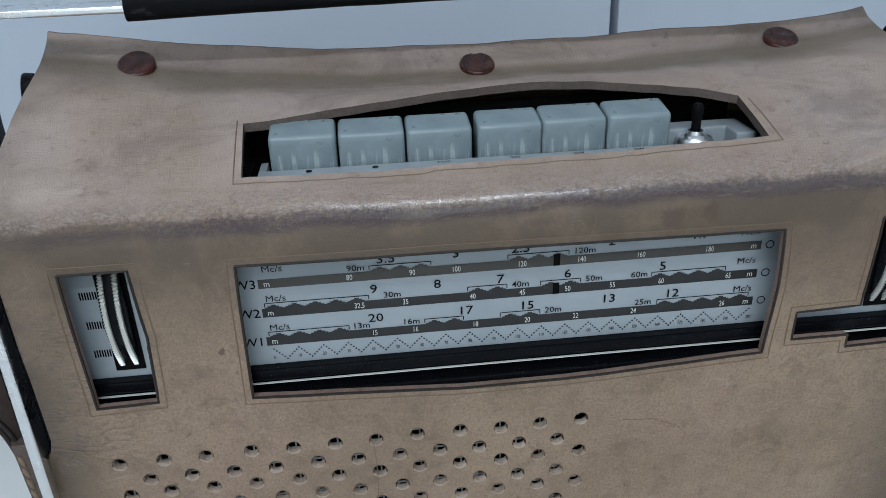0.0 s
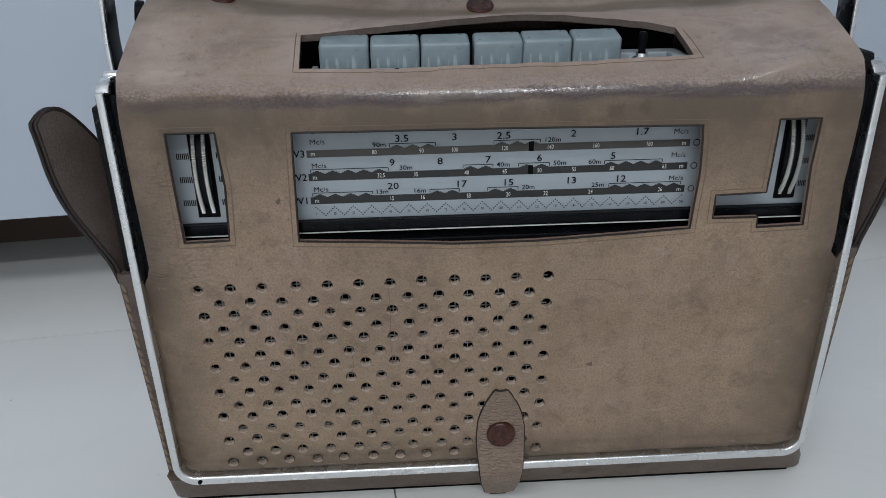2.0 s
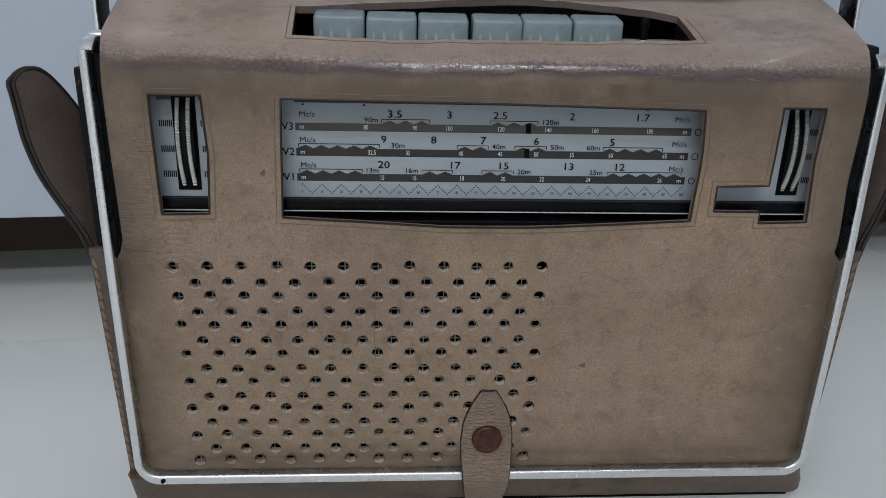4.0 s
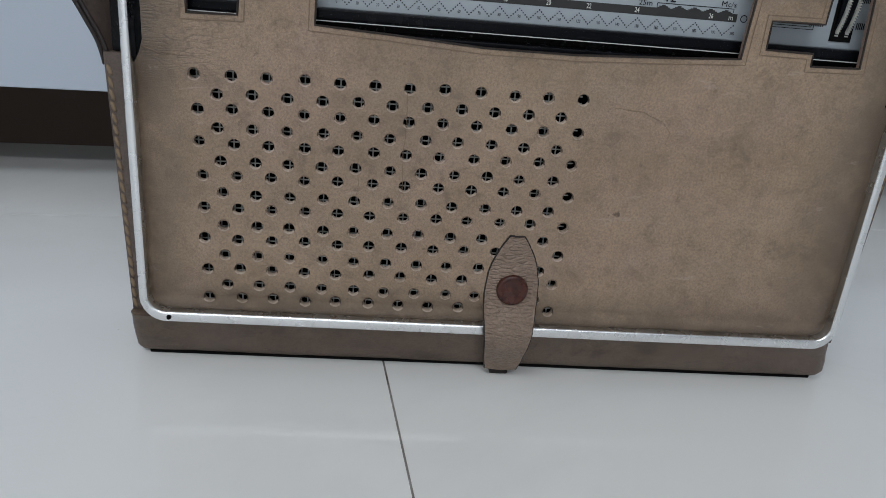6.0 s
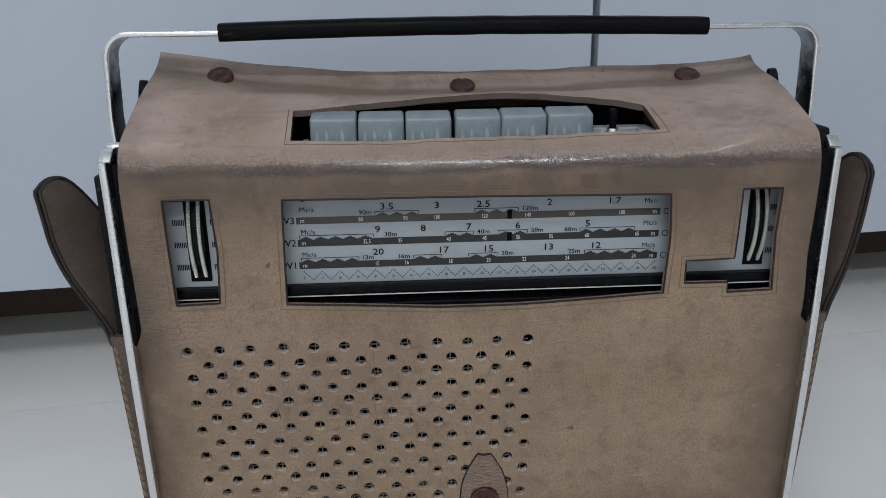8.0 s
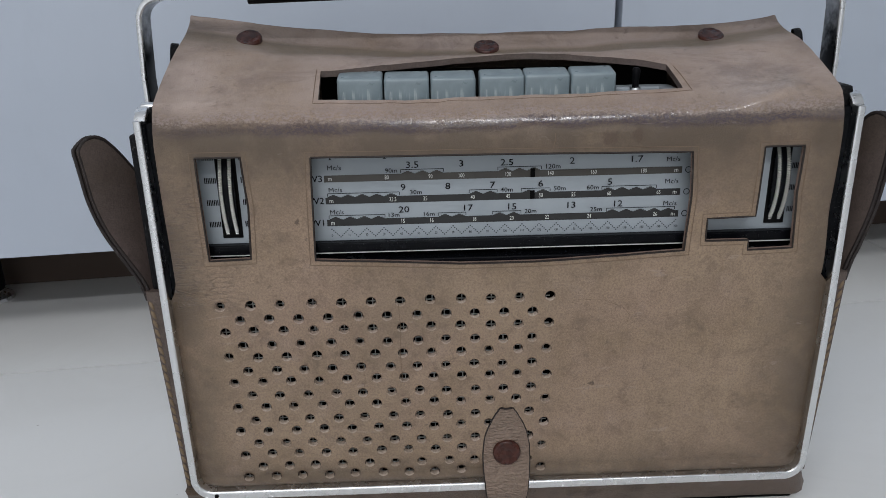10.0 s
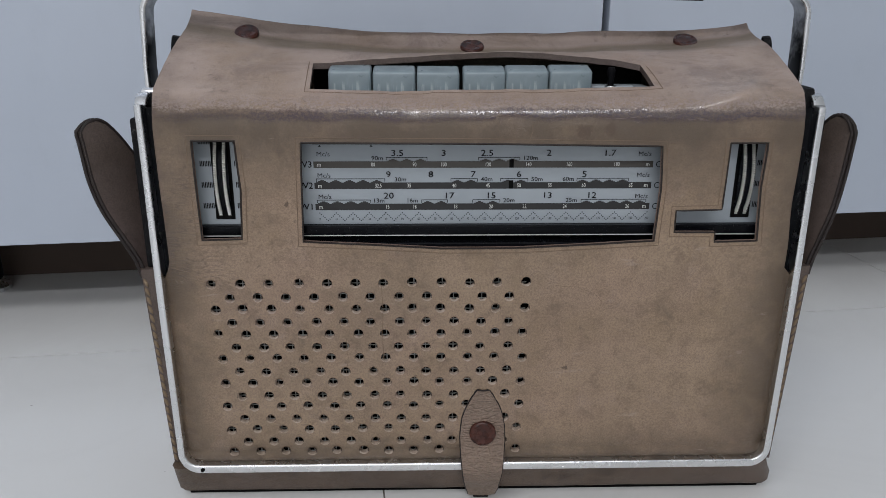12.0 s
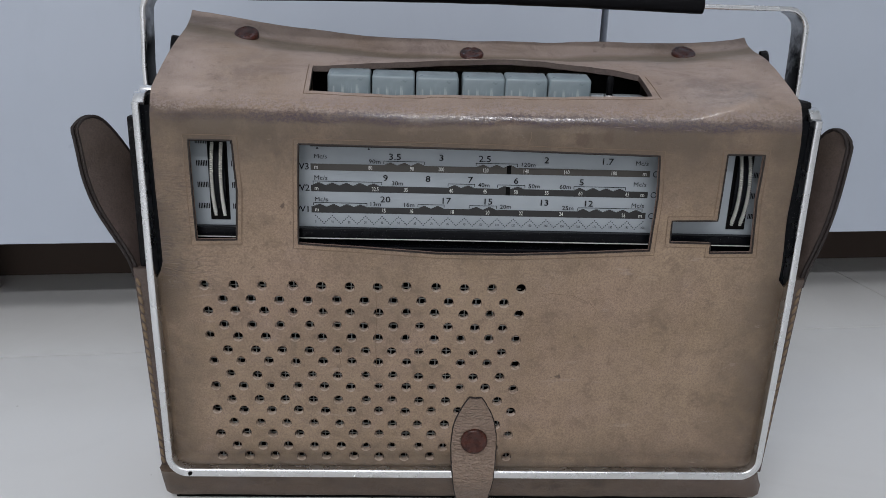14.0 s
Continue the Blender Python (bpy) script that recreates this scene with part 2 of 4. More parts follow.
def chrome():
    m, t, b = material("worn_chrome", (0.78, 0.79, 0.80), 0.2, 1.0)
    n = Nodes(t)
    pits = n.ramp(n.noise(160, 6, 0.7), 0.71, 0.78)
    n.link(n.mix(pits, (0.80, 0.81, 0.82), (0.22, 0.22, 0.20)), b.inputs["Base Color"])
    n.link(n.ramp(n.noise(60, 5, 0.6), 0.3, 0.7, 0.16, 0.36), b.inputs["Roughness"])
    n.link(n.bump(n.noise(40, 2), 0.03, 0.0004), b.inputs["Normal"])
    return m


def key_plastic():
    m, t, b = material("grey_blue_plastic", (0.36, 0.43, 0.45), 0.32)
    n = Nodes(t)
    streak = n.ramp(n.noise(700, 3, 0.6, n.scaled((1.0, 1.0, 0.06))), 0.52, 0.68)
    low = n.math("MULTIPLY", n.ramp(n.axis("Z"), 0.2625, 0.258), n.ramp(n.noise(130, 3), 0.42, 0.6))
    col = n.mix(n.ramp(n.noise(80, 5), 0.35, 0.7), (0.255, 0.315, 0.34), (0.195, 0.245, 0.27))
    # fronts darker below the top face: grime, with shade painted in
    grime_shade = n.math("MULTIPLY", n.ramp(n.axis("Z"), 0.264, 0.2605), n.ramp(n.noise(60, 4), 0.35, 0.6))
    col = n.mix(n.math("MULTIPLY", grime_shade, 0.35), col, (0.12, 0.15, 0.155))
    col = n.mix(n.math("MULTIPLY", low, n.math("MULTIPLY", streak, 0.55)), col, (0.62, 0.66, 0.66))
    n.link(col, b.inputs["Base Color"])
    n.link(n.ramp(n.noise(150, 4), 0.3, 0.7, 0.25, 0.45), b.inputs["Roughness"])
    return m


def dial_white():
    m, t, b = material("dial_white", (0.60, 0.65, 0.68), 0.35)
    n = Nodes(t)
    n.link(n.mix(n.ramp(n.noise(30, 5), 0.3, 0.7), (0.345, 0.382, 0.410), (0.295, 0.332, 0.360)), b.inputs["Base Color"])
    return m


def floor_tile():
    m, t, b = material("polished_tile", (0.70, 0.70, 0.69), 0.12)
    n = Nodes(t)
    veins = n.ramp(n.noise(2.2, 7, 0.62, distort=1.6), 0.46, 0.54)
    col = n.mix(n.ramp(n.noise(1.3, 5), 0.3, 0.7), (0.80, 0.80, 0.785), (0.745, 0.75, 0.74))
    col = n.mix(n.math("MULTIPLY", veins, 0.10), col, (0.55, 0.55, 0.53))
    smudge = n.ramp(n.noise(23, 6, 0.7, n.scaled((0.35, 1, 1))), 0.60, 0.74)
    col = n.mix(n.math("MULTIPLY", smudge, 0.06), col, (0.40, 0.38, 0.34))
    speck = n.ramp(n.noise(75, 2, 0.5), 0.775, 0.79)
    col = n.mix(n.math("MULTIPLY", speck, 0.6), col, (0.16, 0.13, 0.10))
    n.link(col, b.inputs["Base Color"])
    n.link(n.ramp(n.noise(9, 4, 0.6), 0.3, 0.72, 0.06, 0.13), b.inputs["Roughness"])
    b.inputs["Specular IOR Level"].default_value = 0.22
    n.link(n.bump(n.noise(5, 2), 0.04, 0.003), b.inputs["Normal"])
    return m


def laminate():
    m, t, b = material("white_laminate", (0.52, 0.57, 0.65), 0.32)
    n = Nodes(t)
    col = n.mix(n.ramp(n.noise(2.6, 5), 0.3, 0.7), (0.49, 0.54, 0.62), (0.43, 0.48, 0.555))
    smear = n.ramp(n.noise(11, 6, 0.7, n.scaled((1.4, 1, 0.7))), 0.55, 0.75)
    n.link(n.mix(n.math("MULTIPLY", smear, 0.12), col, (0.28, 0.305, 0.35)), b.inputs["Base Color"])
    n.link(n.ramp(n.noise(8, 5), 0.3, 0.7, 0.26, 0.42), b.inputs["Roughness"])
    n.link(n.bump(n.noise(900, 2), 0.06, 0.0004), b.inputs["Normal"])
    return m


def stud_brown():
    m, t, b = material("stud_brown", (0.05, 0.018, 0.013), 0.3)
    n = Nodes(t)
    n.link(n.mix(n.ramp(n.noise(260, 5), 0.4, 0.7), (0.070, 0.021, 0.014), (0.020, 0.008, 0.007)), b.inputs["Base Color"])
    n.link(n.ramp(n.noise(200, 4), 0.3, 0.7, 0.18, 0.4), b.inputs["Roughness"])
    b.inputs["Specular IOR Level"].default_value = 0.35
    n.link(n.bump(n.noise(500, 3), 0.12, 0.0005), b.inputs["Normal"])
    return m


def plaster():
    m, t, b = material("wall_paint", (0.72, 0.73, 0.73), 0.7)
    n = Nodes(t)
    n.link(n.mix(n.noise(3, 5), (0.74, 0.75, 0.75), (0.66, 0.67, 0.68)), b.inputs["Base Color"])
    n.link(n.bump(n.noise(120, 4), 0.1, 0.002), b.inputs["Normal"])
    return m


M_VINYL, M_GLOSS, M_CHROME, M_KEY = black_vinyl(), gloss_black(), chrome(), key_plastic()
M_DIAL, M_TILE, M_LAM, M_STUD, M_WALL = dial_white(), floor_tile(), laminate(), stud_brown(), plaster()
M_GRIP, grip_tree, grip_bsdf = material("black_grip", (0.003, 0.003, 0.004), 0.42, 0.0, 0.06)
kn = Nodes(grip_tree)
kn.link(kn.ramp(kn.noise(90, 6, 0.7, kn.scaled((0.25, 1, 1))), 0.35, 0.65, 0.28, 0.6), grip_bsdf.inputs["Roughness"])
kn.link(kn.mix(kn.ramp(kn.noise(300, 5, 0.7, kn.scaled((0.3, 1, 1))), 0.62, 0.72, 0.0, 0.35), (0.005, 0.005, 0.006), (0.06, 0.06, 0.065)), grip_bsdf.inputs["Base Color"])
M_INK = material("print_black", (0.004, 0.004, 0.005), 0.6, 0.0, 0.12)[0]
M_BAR = material("print_olive", (0.055, 0.050, 0.043), 0.5)[0]
M_BAR2 = material("print_charcoal", (0.018, 0.018, 0.018), 0.5)[0]
M_PALE = material("print_pale", (0.62, 0.63, 0.60), 0.5)[0]
M_RIM = material("knurled_metal", (0.82, 0.82, 0.78), 0.32, 0.6)[0]
M_GRILLE = material("grille_metal", (0.66, 0.66, 0.64), 0.5, 0.1)[0]
M_GROUT, grout_tree, grout_bsdf = material("grout", (0.3, 0.28, 0.25), 0.9)
gn = Nodes(grout_tree)
gn.link(gn.mix(gn.ramp(gn.noise(18, 6, 0.7), 0.42, 0.62), (0.30, 0.29, 0.27), (0.09, 0.075, 0.055)), grout_bsdf.inputs["Base Color"])
M_PLINTH = material("dark_plinth", (0.085, 0.062, 0.050), 0.7, 0.0, 0.2)[0]
M_GAP = material("door_edging", (0.03, 0.031, 0.034), 0.5)[0]


# ---------------------------------------------------------------- mesh helpers
def part(name, bm, mat, parent=None, label="", smooth=None):
    """Links a bmesh, or a mesh, as one mesh object under a thing or a part."""
    if isinstance(bm, bmesh.types.BMesh):
        me = bpy.data.meshes.new(name)
        bmesh.ops.recalc_face_normals(bm, faces=bm.faces)
        bm.to_mesh(me)
        bm.free()
    else:
        me = bm
    me.materials.clear()
    me.materials.append(mat)
    if smooth is not None:
        for p in me.polygons:
            p.use_smooth = True
        me.set_sharp_from_angle(angle=radians(smooth))
    ob = new(name, me)
    if parent is not None:
        ob.parent = parent
    if label:
        tagged(ob, label)
    return ob


def thing(name, label, category, group="", kind=""):
    return tagged(new(name), label, category, group, kind)


def box(x0, x1, y0, y1, z0, z1, bevel=0.0, seg=2):
    bm = bmesh.new()
    bmesh.ops.create_cube(bm, size=1)
    for v in bm.verts:
        v.co = Vector(((x0 + x1) / 2 + v.co.x * (x1 - x0), (y0 + y1) / 2 + v.co.y * (y1 - y0), (z0 + z1) / 2 + v.co.z * (z1 - z0)))
    if bevel:
        bmesh.ops.bevel(bm, geom=bm.edges[:], offset=bevel, segments=seg, profile=0.6, affect="EDGES")
    return bm


def lathe(profile, m, n=36):
    """Turns a profile of (radius, height) round z and sets it at the pose m."""
    bm = bmesh.new()
    rings = []
    for r, h in profile:
        if r < 1e-6:
            rings.append([bm.verts.new(m @ Vector((0, 0, h)))])
        else:
            rings.append([bm.verts.new(m @ Vector((r * math.cos(2 * math.pi * k / n), r * math.sin(2 * math.pi * k / n), h))) for k in range(n)])
    for a, b in zip(rings, rings[1:]):
        for k in range(n):
            q = [a[k % len(a)], a[(k + 1) % len(a)], b[(k + 1) % len(b)], b[k % len(b)]]
            q = list(dict.fromkeys(q))
            if len(q) > 2:
                bm.faces.new(q)
    return bm


def sweep(path, section, closed=False):
    """Sweeps a section, a function of the index that gives (side, up) pairs, along points with their frames (point, side, up)."""
    bm = bmesh.new()
    rings = [[bm.verts.new(p + a * s + b * u) for a, b in section(k)] for k, (p, s, u) in enumerate(path)]
    for a, b in zip(rings, rings[1:]):
        m = len(a)
        for k in range(m):
            bm.faces.new((a[k], a[(k + 1) % m], b[(k + 1) % m], b[k]))
    bm.faces.new(rings[0])
    bm.faces.new(rings[-1][::-1])
    return bm


def rounded(w, h, r, n=3):
    """A rounded rectangle, w by h, as (side, up) pairs."""
    out = []
    for cx, cy, a0 in ((w / 2 - r, h / 2 - r, 0), (-w / 2 + r, h / 2 - r, 90), (-w / 2 + r, -h / 2 + r, 180), (w / 2 - r, -h / 2 + r, 270)):
        for k in range(n + 1):
            a = radians(a0 + 90 * k / n)
            out.append((cx + r * math.cos(a), cy + r * math.sin(a)))
    return out


def filleted(points, r, n=8):
    """A polyline in the x-z plane with rounded corners."""
    pts = [Vector(p) for p in points]
    out = [pts[0]]
    for a, b, c in zip(pts, pts[1:], pts[2:]):
        u, v = (a - b).normalized(), (c - b).normalized()
        d = r / math.tan(u.angle(v) / 2)
        p, q = b + u * d, b + v * d
        centre = b + (u + v).normalized() * (r / math.sin(u.angle(v) / 2))
        for k in range(n + 1):
            w = (p - centre).lerp(q - centre, k / n).normalized() * r
            out.append(centre + w)
    out.append(pts[-1])
    return out


def prism(poly, axis, a, b):
    """A polygon pushed along an axis from a to b: "y" takes (x, z) points, "z" takes (x, y)."""
    bm = bmesh.new()
    lift = (lambda p, d: (p[0], d, p[1])) if axis == "y" else (lambda p, d: (p[0], p[1], d))
    lo, hi = [bm.verts.new(lift(p, a)) for p in poly], [bm.verts.new(lift(p, b)) for p in poly]
    bm.faces.new(lo)
    bm.faces.new(hi[::-1])
    for k in range(len(poly)):
        bm.faces.new((lo[k], lo[(k + 1) % len(poly)], hi[(k + 1) % len(poly)], hi[k]))
    bmesh.ops.recalc_face_normals(bm, faces=bm.faces)
    return bm


def tube(points, r, n=6):
    """A thin round cord along points."""
    path = []
    for k, p in enumerate(points):
        d = (points[min(k + 1, len(points) - 1)] - points[max(k - 1, 0)]).normalized()
        s = d.cross(Vector((0.31, -0.9, 0.2))).normalized()
        path.append((p, s, d.cross(s)))
    return sweep(path, lambda k: [(r * math.cos(2 * math.pi * i / n), r * math.sin(2 * math.pi * i / n)) for i in range(n)])


def ease(a, b, x):
    f = min(1, max(0, (x - a) / (b - a)))
    return f * f * (3 - 2 * f)


# ---------------------------------------------------------------- the room


def room_wall(name, bm):
    ob = part(name, bm, M_WALL)
    ob.matrix_world = ROOM
    return tagged(ob, "plain white painted room wall", "wall", kind="structure")


bm = box(-2.2, 2.2, -2.75, -2.62, 0, 0.10)
for x0, x1, z0, z1 in ((-2.2, 2.2, 2.0, 2.75), (-2.2, -1.65, 0.10, 2.0), (0.25, 2.2, 0.10, 2.0)):
    one = box(x0, x1, -2.75, -2.62, z0, z1)
    me = bpy.data.meshes.new("wall")
    one.to_mesh(me)
    one.free()
    bm.from_mesh(me)
    bpy.data.meshes.remove(me)
room_wall("wall_south", bm)
# unseen window, added round the front fill lamp
window = part("added_window", box(-1.65, 0.25, -2.615, -2.59, 0.075, 0.10, 0.003), M_WALL)
window.matrix_world = ROOM
tagged(window, "unseen window added for the soft front fill, facing the cupboard", "window", kind="structure")
for x0, x1, z0, z1 in ((-1.65, -1.59, 0.10, 2.0), (0.19, 0.25, 0.10, 2.0), (-1.59, 0.19, 0.10, 0.16), (-1.59, 0.19, 1.94, 2.0)):
    part("added_window_frame", box(x0, x1, -2.74, -2.69, z0, z1, 0.003), M_WALL, window)
room_wall("wall_west", box(-2.3, -2.2, -2.75, 2.3, 0, 2.75))
room_wall("wall_east", box(2.2, 2.3, -2.75, 2.3, 0, 2.75))
room_wall("wall_north", box(-2.2, 2.2, 1.0, 1.1, 0, 2.75))
tagged(room_wall("ceiling", box(-2.3, 2.3, -2.75, 2.3, 2.75, 2.85)), "plain white painted ceiling", "ceiling")

# the floor: a grout bed with one polished slab for each tile
floor = part("floor", box(-2.3, 2.3, -2.75, 1.1, -0.05, -0.0006), M_GROUT)
floor.matrix_world = ROOM
tagged(floor, "polished off-white floor tiles with thin dark grout", "floor", kind="structure")
TILE, JOINT = 0.6, 0.0011
GX, GY = -0.0575, 0.2605                  # where two joints cross
tile_mesh = None
for i in range(-4, 4):
    for k in range(-5, 2):
        x, y = GX + i * TILE, GY + k * TILE
        if tile_mesh is None:
            first = part("tile", box(JOINT / 2, TILE - JOINT / 2, JOINT / 2, TILE - JOINT / 2, -0.012, 0), M_TILE, floor)
            tile_mesh, ob = first.data, first
        else:
            ob = new("tile", tile_mesh)
            ob.parent = floor
        ob.location = (x, y, 0)

# ---------------------------------------------------------------- the cupboard behind
CUP = pose(-0.31, 0.278, 0, 0, 0, 6.7)    # its front's foot; x runs along the doors
cup = thing("cupboard", "pale grey laminate cupboard on short feet over a dark recess", "cupboard")
cup.matrix_world = CUP
BOT, GAPX = 0.086, 0.4475
part("carcass", box(-1.25, 1.35, 0.022, 0.5, BOT + 0.002, 2.0, 0.001), M_GAP, cup, "dark cupboard carcass")
for a, b in ((-1.25, GAPX - 0.0032 - 0.85), (GAPX - 0.846, GAPX - 0.0032), (GAPX + 0.0032, GAPX + 0.85), (GAPX + 0.856, 1.35)):
    part("door", box(a, b, 0, 0.019, BOT, 2.0, 0.0012), M_LAM, cup, "pale grey laminate door")
part("plinth", box(-1.25, 1.35, 0.165, 0.185, 0, BOT + 0.001), M_PLINTH, cup, "dark brown recessed plinth")
for x in (-0.172, 1.1):
    leg = part("foot", lathe([(0, 0.0), (0.019, 0.0), (0.019, 0.004), (0.013, 0.008), (0.011, 0.011)], pose(x, 0.125, 0)), M_CHROME, cup, "small chrome foot", 40)
    part("post", lathe([(0.011, 0.011), (0.013, 0.015), (0.013, BOT)], pose(x, 0.125, 0)), M_GRIP, leg, "black foot post", 40)

# ---------------------------------------------------------------- the radio
radio = thing("portable_radio", "vintage portable radio in worn tan leather case on tiles", "radio")


def xl(z):
    return -0.1725 - 0.0052 * ease(0.161, 0.155, z)


def xr(z):
    return 0.1655 + 0.0022 * ease(0.20, 0.165, z) + 0.0058 * ease(0.160, 0.153, z)


# The leather sheet: its profile from the front's foot over the edge to the raised back flap, (y, z) in the middle and at the ends.
MID = [(0.0045, 0.0345), (0.0008, 0.040), (0.0, 0.060), (0.0, 0.12), (0.0, 0.18), (-0.0005, 0.236), (0.0005, 0.2425), (0.0035, 0.2492), (0.0095, 0.2540),
       (0.034, 0.2655), (0.055, 0.2700), (0.066, 0.2696), (0.0765, 0.2704), (0.0842, 0.2748), (0.0874, 0.2797)]
END = [(0.0045, 0.0345), (0.0008, 0.040), (0.0, 0.060), (0.0, 0.12), (0.0, 0.18), (-0.0005, 0.239), (0.0015, 0.2480), (0.0050, 0.2545), (0.0110, 0.2590),
       (0.034, 0.2695), (0.053, 0.2775), (0.064, 0.2812), (0.0745, 0.2843), (0.0835, 0.2885), (0.0886, 0.2932)]


def bulge(x, z):
    """How far the front leather bellies out over the dial."""
    return 0.0048 * ease(0.158, 0.226, z) * (1 - 0.6 * (x / 0.172) ** 2)


def curve(points, f):
    """A smooth curve through points, by their index, f in 0..1."""
    k = f * (len(points) - 1)
    i = min(int(k), len(points) - 2)
    p = [Vector(points[min(max(j, 0), len(points) - 1)]) for j in (i - 1, i, i + 1, i + 2)]
    u = k - i
    m = [(p[2] - p[0]) / 2, (p[3] - p[1]) / 2]
    most = 1.6 * (p[2] - p[1]).length
    m = [t * min(1.0, most / max(t.length, 1e-9)) for t in m]
    return (2 * u ** 3 - 3 * u ** 2 + 1) * p[1] + (u ** 3 - 2 * u ** 2 + u) * m[0] + (3 * u ** 2 - 2 * u ** 3) * p[2] + (u ** 3 - u ** 2) * m[1]


def sheet(u, f):
    """A point of the leather sheet: u from -1 to 1 across, f from 0 to 1 up and over."""
    w = abs(u) ** 2.2
    y, z = curve(MID, f).lerp(curve(END, f), w)
    if u > 0.3 and f > 0.6:
        z -= 0.0066 * ease(0.3, 1, u) * (f - 0.6) / 0.4
    x = xl(z) + (xr(z) - xl(z)) * (u + 1) / 2
    if f > 0.62:
        # the lifted lip behind the keys, and the sag beside it
        z += 0.0030 * math.exp(-((x - 0.015) / 0.05) ** 2) * math.exp(-((y - 0.045) / 0.013) ** 2)
        z -= 0.0026 * math.exp(-((x - 0.105) / 0.022) ** 2) * math.exp(-((y - 0.010) / 0.010) ** 2)
        z += 0.0016 * math.exp(-((x - 0.143) / 0.012) ** 2) * math.exp(-((y - 0.010) / 0.009) ** 2)
        z -= 0.0014 * math.exp(-((x + 0.13) / 0.03) ** 2) * math.exp(-((y - 0.014) / 0.012) ** 2)
    y -= bulge(x, z) * (1 - ease(0.45, 0.74, f))
    if f > 0.40:
        # the pulled crease that runs up to the corner
        d, along = 1.0, 0.0
        for k, (a, b) in enumerate((((0.100, 0.2455), (0.130, 0.2512)), ((0.130, 0.2512), (0.144, 0.2580)))):
            a, b = Vector(a), Vector(b)
            u = min(1.0, max(0.0, (Vector((x, z)) - a).dot(b - a) / (b - a).length_squared))
            e = (Vector((x, z)) - a.lerp(b, u)).length
            if e < d:
                d, along = e, k + u
        rise = 0.0034 * math.exp(-(d / 0.0042) ** 2) * ease(0.1, 1.1, along) * (1 - 0.6 * ease(1.6, 2.0, along))
        y, z = y - 0.55 * rise, z + 0.85 * rise
    side = min(x - xl(z), xr(z) - x)
    if f < 0.36:
        low = ease(0.165, 0.15, z)
        y += low * (0.0044 * (1 - ease(0, 0.0085, side)) ** 1.5 + 0.0013 * math.exp(-((side - 0.007) / 0.0035) ** 2))
        y += 0.0010 * math.exp(-((z - 0.0435) / 0.003) ** 2)
    else:
        y += 0.0006 * (1 - ease(0, 0.004, side)) * (f < 0.5)
    y += 0.0005 * noise.noise(Vector((x * 22, 0, z * 22))) + 0.00018 * noise.noise(Vector((x * 90, 3, z * 90)))
    if f > 0.55:
        z += 0.0009 * noise.noise(Vector((x * 30, y * 40, 5))) + 0.0003 * noise.noise(Vector((x * 110, y * 90, 9)))
    return Vector((x, y, z))


PROFILE = [curve(MID, k / 400) for k in range(200)]


def front_y(x, z):
    base = min(PROFILE, key=lambda p: abs(p.y - z)).x
    return base - bulge(x, z) + 0.0005 * noise.noise(Vector((x * 22, 0, z * 22))) + 0.00018 * noise.noise(Vector((x * 90, 3, z * 90)))


NU, NS = 150, 150
bm = bmesh.new()
grid = [[bm.verts.new(sheet(-1 + 2 * i / NU, k / NS)) for i in range(NU + 1)] for k in range(NS + 1)]
for k in range(NS):
    for i in range(NU):
        bm.faces.new((grid[k][i], grid[k][i + 1], grid[k + 1][i + 1], grid[k + 1][i]))
raw_me = bpy.data.meshes.new("raw")
bm.to_mesh(raw_me)
bm.free()

DIAL = [(-0.0972, 0.2302), (0.0, 0.2297), (0.0908, 0.2282), (0.0925, 0.2050), (0.0922, 0.1752), (0.060, 0.1733), (0.015, 0.1713), (-0.025, 0.1713), (-0.065, 0.1738), (-0.0992, 0.1755)]
LEFT = [(-0.1535, 0.2310), (-0.1315, 0.2310), (-0.1303, 0.2050), (-0.1322, 0.1772), (-0.1535, 0.1766)]
RIGHT = [(0.1272, 0.2297), (0.1472, 0.2297), (0.1470, 0.2050), (0.1495, 0.1750), (0.1260, 0.1743), (0.1257, 0.1800), (0.1030, 0.1802), (0.1025, 0.1926), (0.1276, 0.1930)]
KEY_HOLE = [(-0.0930, 0.0085), (0.0, 0.0098), (0.0885, 0.0115), (0.0860, 0.0330)] + [
    (0.086 - 0.18 * k / 12, 0.033 + 0.0155 * math.sin(math.pi * (k / 12) ** 0.85)) for k in range(1, 12)] + [(-0.0940, 0.0345)]

HOLES = []
rng = random.Random(4)
for r in range(8):
    for c in range(12):
        a = -0.151 + 0.004 * r / 7
        b = 0.0228 - 0.002 * r / 7
        HOLES.append((a + (b - a) * c / 11 + rng.uniform(-0.0005, 0.0005), 0.1512 - 0.01535 * r + rng.uniform(-0.0004, 0.0004)))
    if r < 7:
        for c in range(11):
            a = -0.142 + 0.0035 * r / 6
            b = 0.0142 - 0.0015 * r / 6
            HOLES.append((a + (b - a) * c / 10 + rng.uniform(-0.0005, 0.0005), 0.1428 - 0.01535 * r + rng.uniform(-0.0004, 0.0004)))

